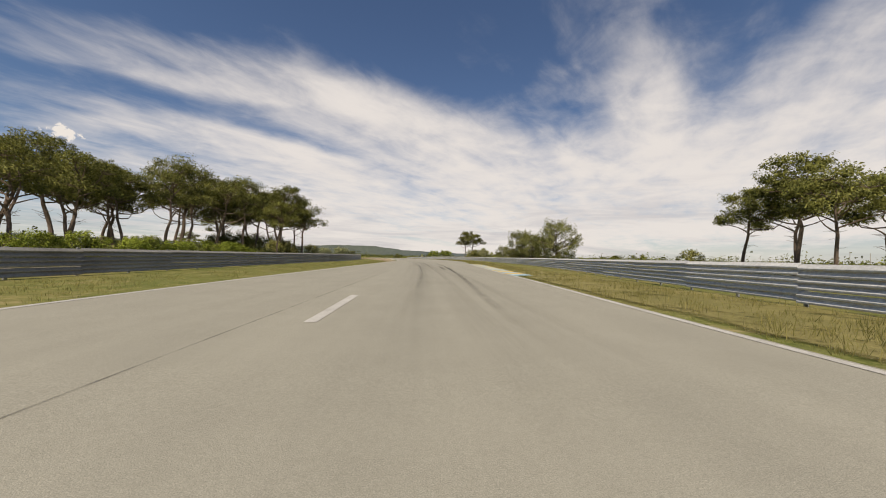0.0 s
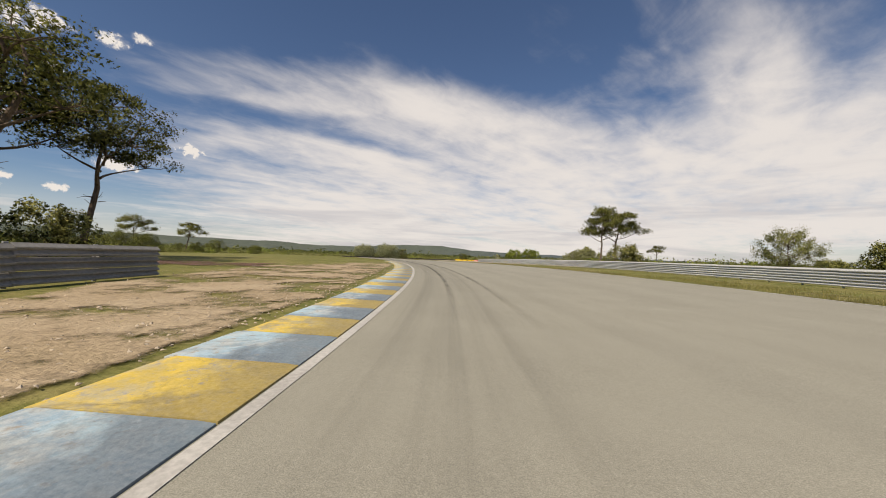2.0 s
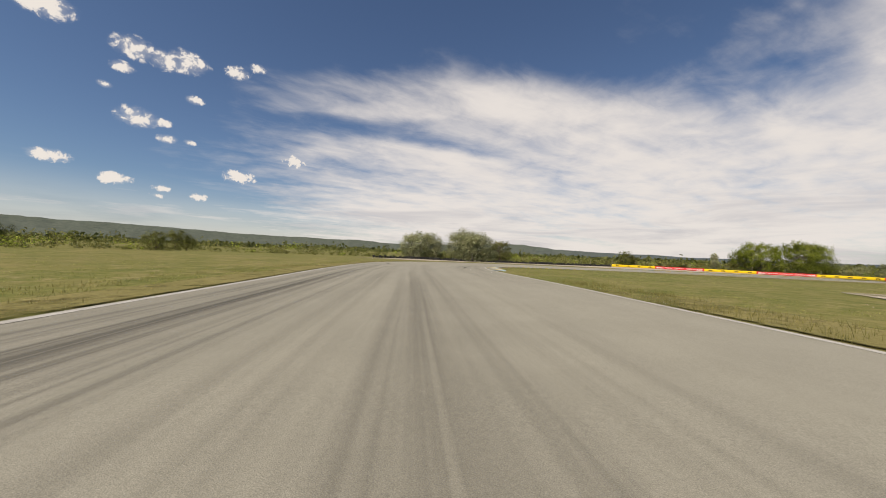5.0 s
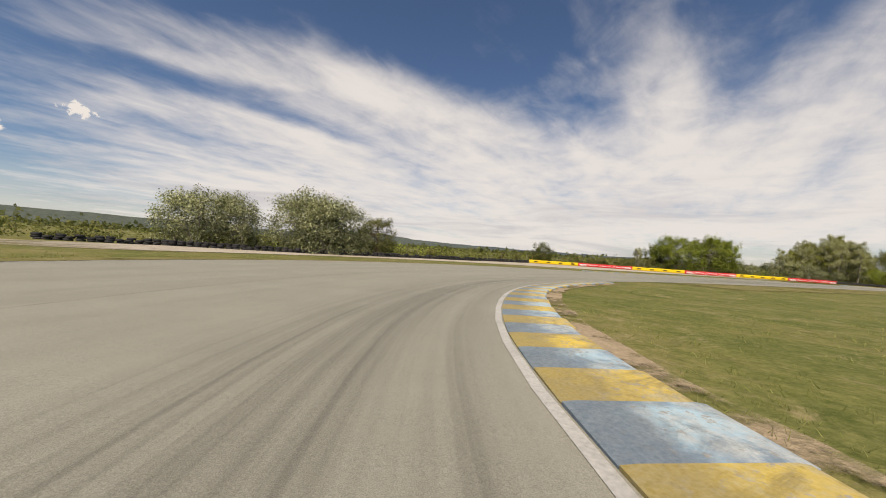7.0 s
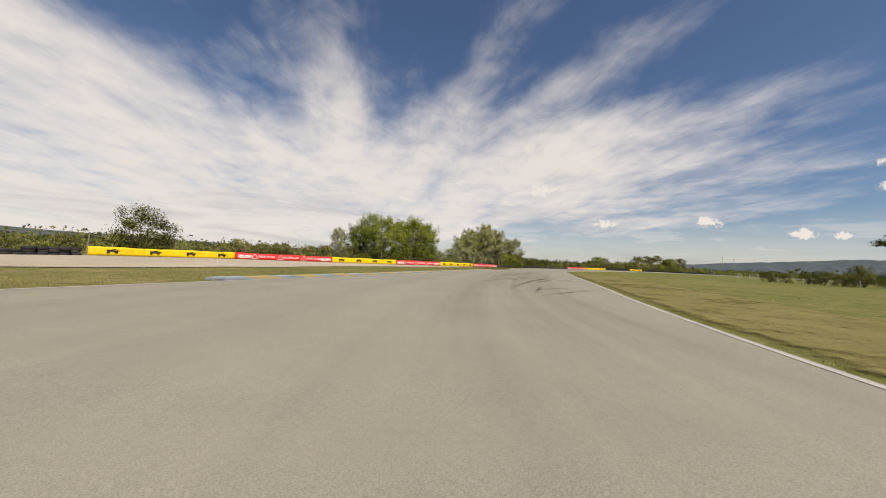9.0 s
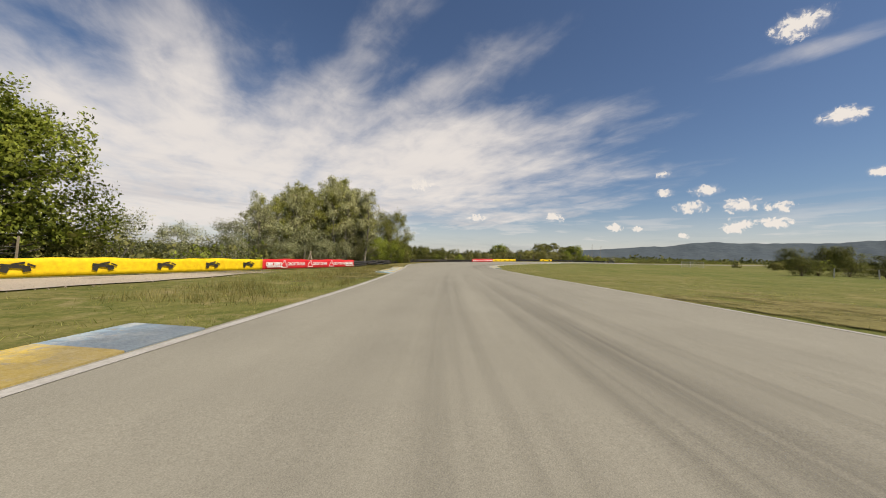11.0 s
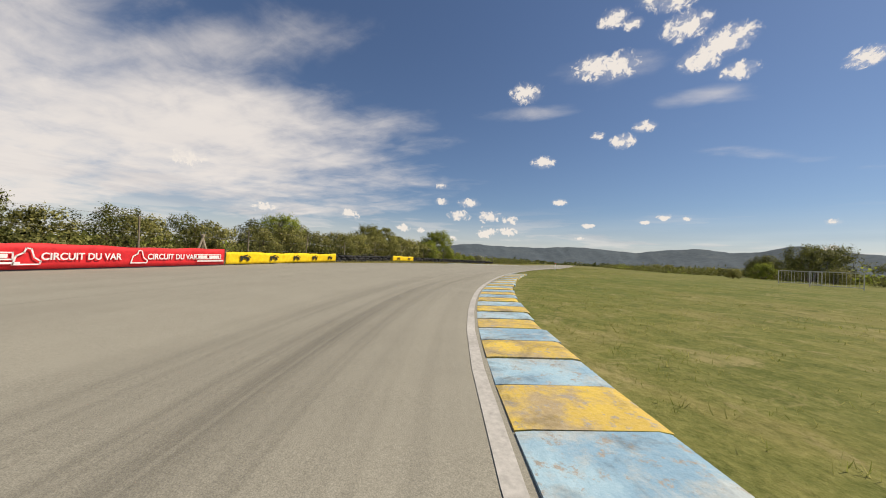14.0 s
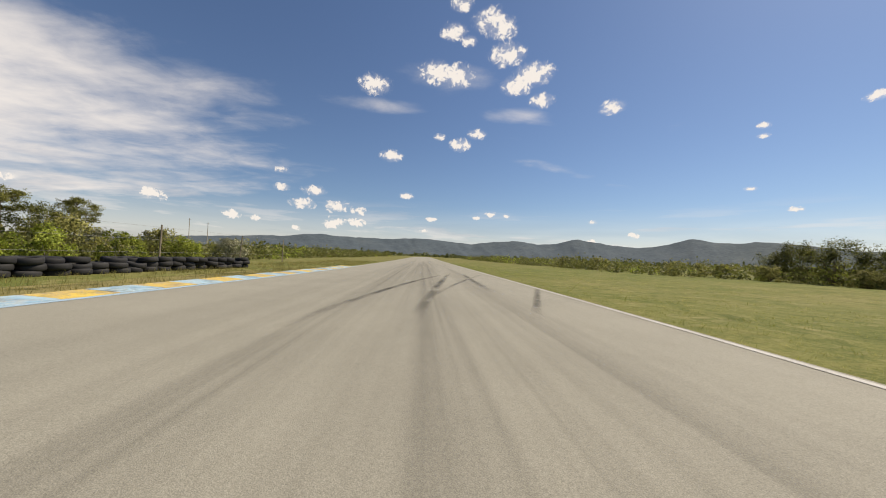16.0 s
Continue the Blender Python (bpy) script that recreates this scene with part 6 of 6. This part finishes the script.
def build_field_grass():
    """Coarse tufts scattered over the unmown fields."""
    rng = np.random.default_rng(41)
    verts = []
    for _ in range(17000):
        s = rng.uniform(55, 440)
        side = 1 if rng.random() < 0.45 else -1
        o = (left(s) if side > 0 else right(s)) + side * (1.6 + rng.exponential(8.0))
        if bare(s, o) or (side > 0 and 250 < s < 430 and o > 13):
            continue
        x, y = at(s, o)
        if noise.noise(Vector((x * 0.25, y * 0.25, 9.0))) < rng.uniform(-0.5, 0.3):
            continue
        n = int(rng.integers(7, 12))
        h = rng.uniform(0.03, 0.075)
        base = np.stack([x + rng.normal(size=n) * 0.12, y + rng.normal(size=n) * 0.12, np.full(n, gz(x, y) - 0.035)], 1)
        a = rng.uniform(0, math.tau, n)
        w = rng.uniform(0.003, 0.009, n)
        across = np.stack([np.cos(a) * w, np.sin(a) * w, np.zeros(n)], 1)
        tip = base + np.stack([rng.normal(size=n) * h * 0.6, rng.normal(size=n) * h * 0.6, h * rng.uniform(0.6, 1.2, n)], 1)
        verts.append(np.stack([base - across, base + across, tip + across * 0.3, tip - across * 0.3], 1).reshape(-1, 3))
    tagged(new("field_grass", cards_mesh("field_grass", np.vstack(verts), MAT["blade"])), "coarse green and dry grass tufts on the fields", "grass", "", "stuff")


build_field_grass()


def build_tall_grass():
    """Seeding dry grass, knee high at most, on the verges that are not mown."""
    rng = np.random.default_rng(31)
    stretches = [(-1, 92, -1, 0.2, 3.9, 6500, 0.15), (92, 180, -1, 0.2, 2.2, 3500, 0.12), (150, 246, 1, 0.3, 3.2, 2500, 0.06), (284, 316, 1, 0.4, 4.0, 2500, 0.16), (350, 440, 1, 0.6, 6.0, 5000, 0.15), (0, 62, 1, 0.4, 4.5, 3000, 0.07)]
    verts = []
    for s0, s1, side, o0, o1, count, tall in stretches:
        for _ in range(count):
            s = rng.uniform(s0, s1)
            e = left(s) if side > 0 else right(s)
            off = rng.uniform(o0, o1)
            if side < 0 and 18 < s < 44 and off < 1.25:
                continue
            x, y = at(s, e + side * off)
            if noise.noise(Vector((x * 0.45, y * 0.45, 3.0))) < rng.uniform(-0.45, 0.25):
                continue
            n = int(rng.integers(6, 11))
            h = tall * rng.uniform(0.5, 1.5)
            base = np.stack([x + rng.normal(size=n) * 0.09, y + rng.normal(size=n) * 0.09, np.full(n, gz(x, y) - 0.03)], 1)
            a = rng.uniform(0, math.tau, n)
            w = 0.003 + 0.004 * rng.random(n)
            across = np.stack([np.cos(a) * w, np.sin(a) * w, np.zeros(n)], 1)
            tip = base + np.stack([rng.normal(size=n) * h * 0.3, rng.normal(size=n) * h * 0.3, h * rng.uniform(0.6, 1.2, n)], 1)
            verts.append(np.stack([base - across, base + across, tip + across * 0.3, tip - across * 0.3], 1).reshape(-1, 3))
    tagged(new("tall_grass", cards_mesh("tall_grass", np.vstack(verts), MAT["dry_blade"])), "tall dry seeding grass on the verges", "grass", "", "stuff")


build_tall_grass()


def build_stones():
    rng = np.random.default_rng(4)
    verts, faces = [], []
    for _ in range(6500):
        k = rng.random()
        if k < 0.45:
            s = rng.uniform(60, 104)
            o = left(s) + 1.1 + rng.exponential(2.5)
        elif k < 0.9:
            s = rng.uniform(212, 298)
            o = TRAP_IN(s) - 0.6 + rng.exponential(4.0)
        else:
            s = rng.uniform(115, 175)
            o = -rng.uniform(12, 20)
        x, y = at(s, o)
        r = rng.uniform(0.008, 0.028)
        z = gz(x, y) + r * 0.2
        d = rng.normal(size=(6, 3)) * 0.25 + np.array([(1, 0, 0), (-1, 0, 0), (0, 1, 0), (0, -1, 0), (0, 0, 0.7), (0, 0, -0.7)])
        b = len(verts)
        verts += [tuple(np.array([x, y, z]) + q * r) for q in d]
        faces += [(b + i, b + j, b + t) for i, j, t in ((0, 2, 4), (2, 1, 4), (1, 3, 4), (3, 0, 4), (2, 0, 5), (1, 2, 5), (3, 1, 5), (0, 3, 5))]
    tagged(new("stones", mesh_of("stones", verts, faces, MAT["stone"])), "small pale loose stones", "stones", "", "stuff")


build_stones()


# ---- fences, posts and other fixtures ----
def build_fence(poly, gap, high, label, wires=3, thick=0.045, stuff="post_wood"):
    """Thin posts with a few wires behind the barriers."""
    pts = spline(np.array(poly, float), gap)
    root = tagged(new("wire_fence"), label, "fence")
    rng = random.Random(len(poly))
    tops = []
    for x, y in pts:
        bm = bmesh.new()
        z = gz(x, y)
        rod(bm, (0, 0, -0.2), (rng.uniform(-0.14, 0.14), rng.uniform(-0.14, 0.14), high * rng.uniform(0.85, 1.05)), thick, thick * 0.85, 6)
        ob = part("fence_post", bm, MAT[stuff], root)
        ob.location = (x, y, z)
        tops.append((x, y, z))
    for w in range(wires):
        bm = bmesh.new()
        f = (w + 1) / wires * 0.9
        for a, b in zip(tops, tops[1:]):
            rod(bm, (a[0], a[1], a[2] + high * f), (b[0], b[1], b[2] + high * f), 0.004, 0.004, 4)
        part("wire", bm, MAT["post"], root)
    return root


build_fence([(14.5, -10), (15.5, 20), (18, 48), (18, 66), (16, 90)], 5.0, 0.95, "pale concrete posts with thin wire beyond the rail", 3, 0.05, "concrete")
build_fence([(-44, 256.0), (-38, 259.0), (-28, 260.6), (-12, 259.6), (8, 260.5)], 6.0, 1.6, "thin weathered posts with wire behind the banners")
build_fence([(46.0, 214.0), (43.5, 204.0), (41.0, 193.0)], 3.2, 1.1, "pale posts with thin wire beyond the field", 2, 0.06, "concrete")
build_fence([(72, 264.0), (80, 260.6), (92, 255.8), (104, 249.2), (116, 239.5), (127, 229.4), (140, 219)], 6.5, 2.1, "thin weathered posts with wire behind the tyre wall")


def build_tripod(x, y, high, label):
    root = tagged(new("wooden_tripod"), label, "tripod")
    for k in range(3):
        a = k * math.tau / 3 + 0.4
        bm = bmesh.new()
        rod(bm, (math.cos(a) * high * 0.3, math.sin(a) * high * 0.3, -0.05), (-math.cos(a) * 0.06, -math.sin(a) * 0.06, high), 0.05, 0.045, 7)
        part("leg", bm, MAT["wood"], root)
    root.location = (x, y, gz(x, y))


build_tripod(18.6, 260.6, 1.25, "pale wooden tripod of lashed poles behind a banner")
build_tripod(79.2, 259.6, 1.35, "pale wooden tripod of lashed poles behind a banner")
build_tripod(66.5, 266.2, 1.2, "pale wooden tripod of lashed poles behind the barrier")


def build_goal(x, y, turn):
    """A light steel frame filled with upright bars, standing in the field."""
    root = tagged(new("metal_hurdle"), "light grey metal hurdle standing in the field", "hurdle")
    w, h = 2.6, 1.15
    bm = bmesh.new()
    for a, b in (((-w / 2, 0, -0.05), (-w / 2, 0, h)), ((w / 2, 0, -0.05), (w / 2, 0, h)), ((-w / 2, 0, h), (w / 2, 0, h)), ((-w / 2, 0, 0.12), (w / 2, 0, 0.12))):
        rod(bm, a, b, 0.03, 0.03, 6)
    part("frame", bm, MAT["rail"], root)
    for k in range(1, 13):
        bm = bmesh.new()
        rod(bm, (-w / 2 + w * k / 13, 0, 0.12), (-w / 2 + w * k / 13, 0, h), 0.012, 0.012, 5)
        part("bar", bm, MAT["rail"], root)
    root.matrix_basis = pose(x, y, gz(x, y), 0, 0, turn)


build_goal(82.0, 215.6, 40)
build_goal(78.2, 218.6, 20)


def build_marker(s, o):
    x, y = at(s, o)
    root = tagged(new("marker_post"), "slim white marker post at the track edge", "post")
    bm = bmesh.new()
    rod(bm, (0, 0, -0.05), (0, 0, 0.62), 0.035, 0.03, 8)
    part("post", bm, MAT["white_ink"], root)
    bm = bmesh.new()
    rod(bm, (0, 0, 0.62), (0, 0, 0.70), 0.036, 0.032, 8)
    part("cap", bm, MAT["red_cloth"], root)
    root.location = (x, y, gz(x, y))


build_marker(383.0, -4.5)


def build_pole(x, y, high):
    root = tagged(new("utility_pole"), "distant wooden utility pole with a crossbar", "pole")
    bm = bmesh.new()
    rod(bm, (0, 0, -0.3), (0, 0, high), 0.14, 0.09, 8)
    part("pole", bm, MAT["wood"], root)
    bm = bmesh.new()
    rod(bm, (-0.8, 0, high - 0.5), (0.8, 0, high - 0.5), 0.06, 0.06, 6)
    part("crossbar", bm, MAT["wood"], root)
    root.matrix_basis = pose(x, y, gz(x, y), 0, 0, 30)


build_pole(270.4, 223.9, 12.0)
build_pole(276, 217.5, 11.0)
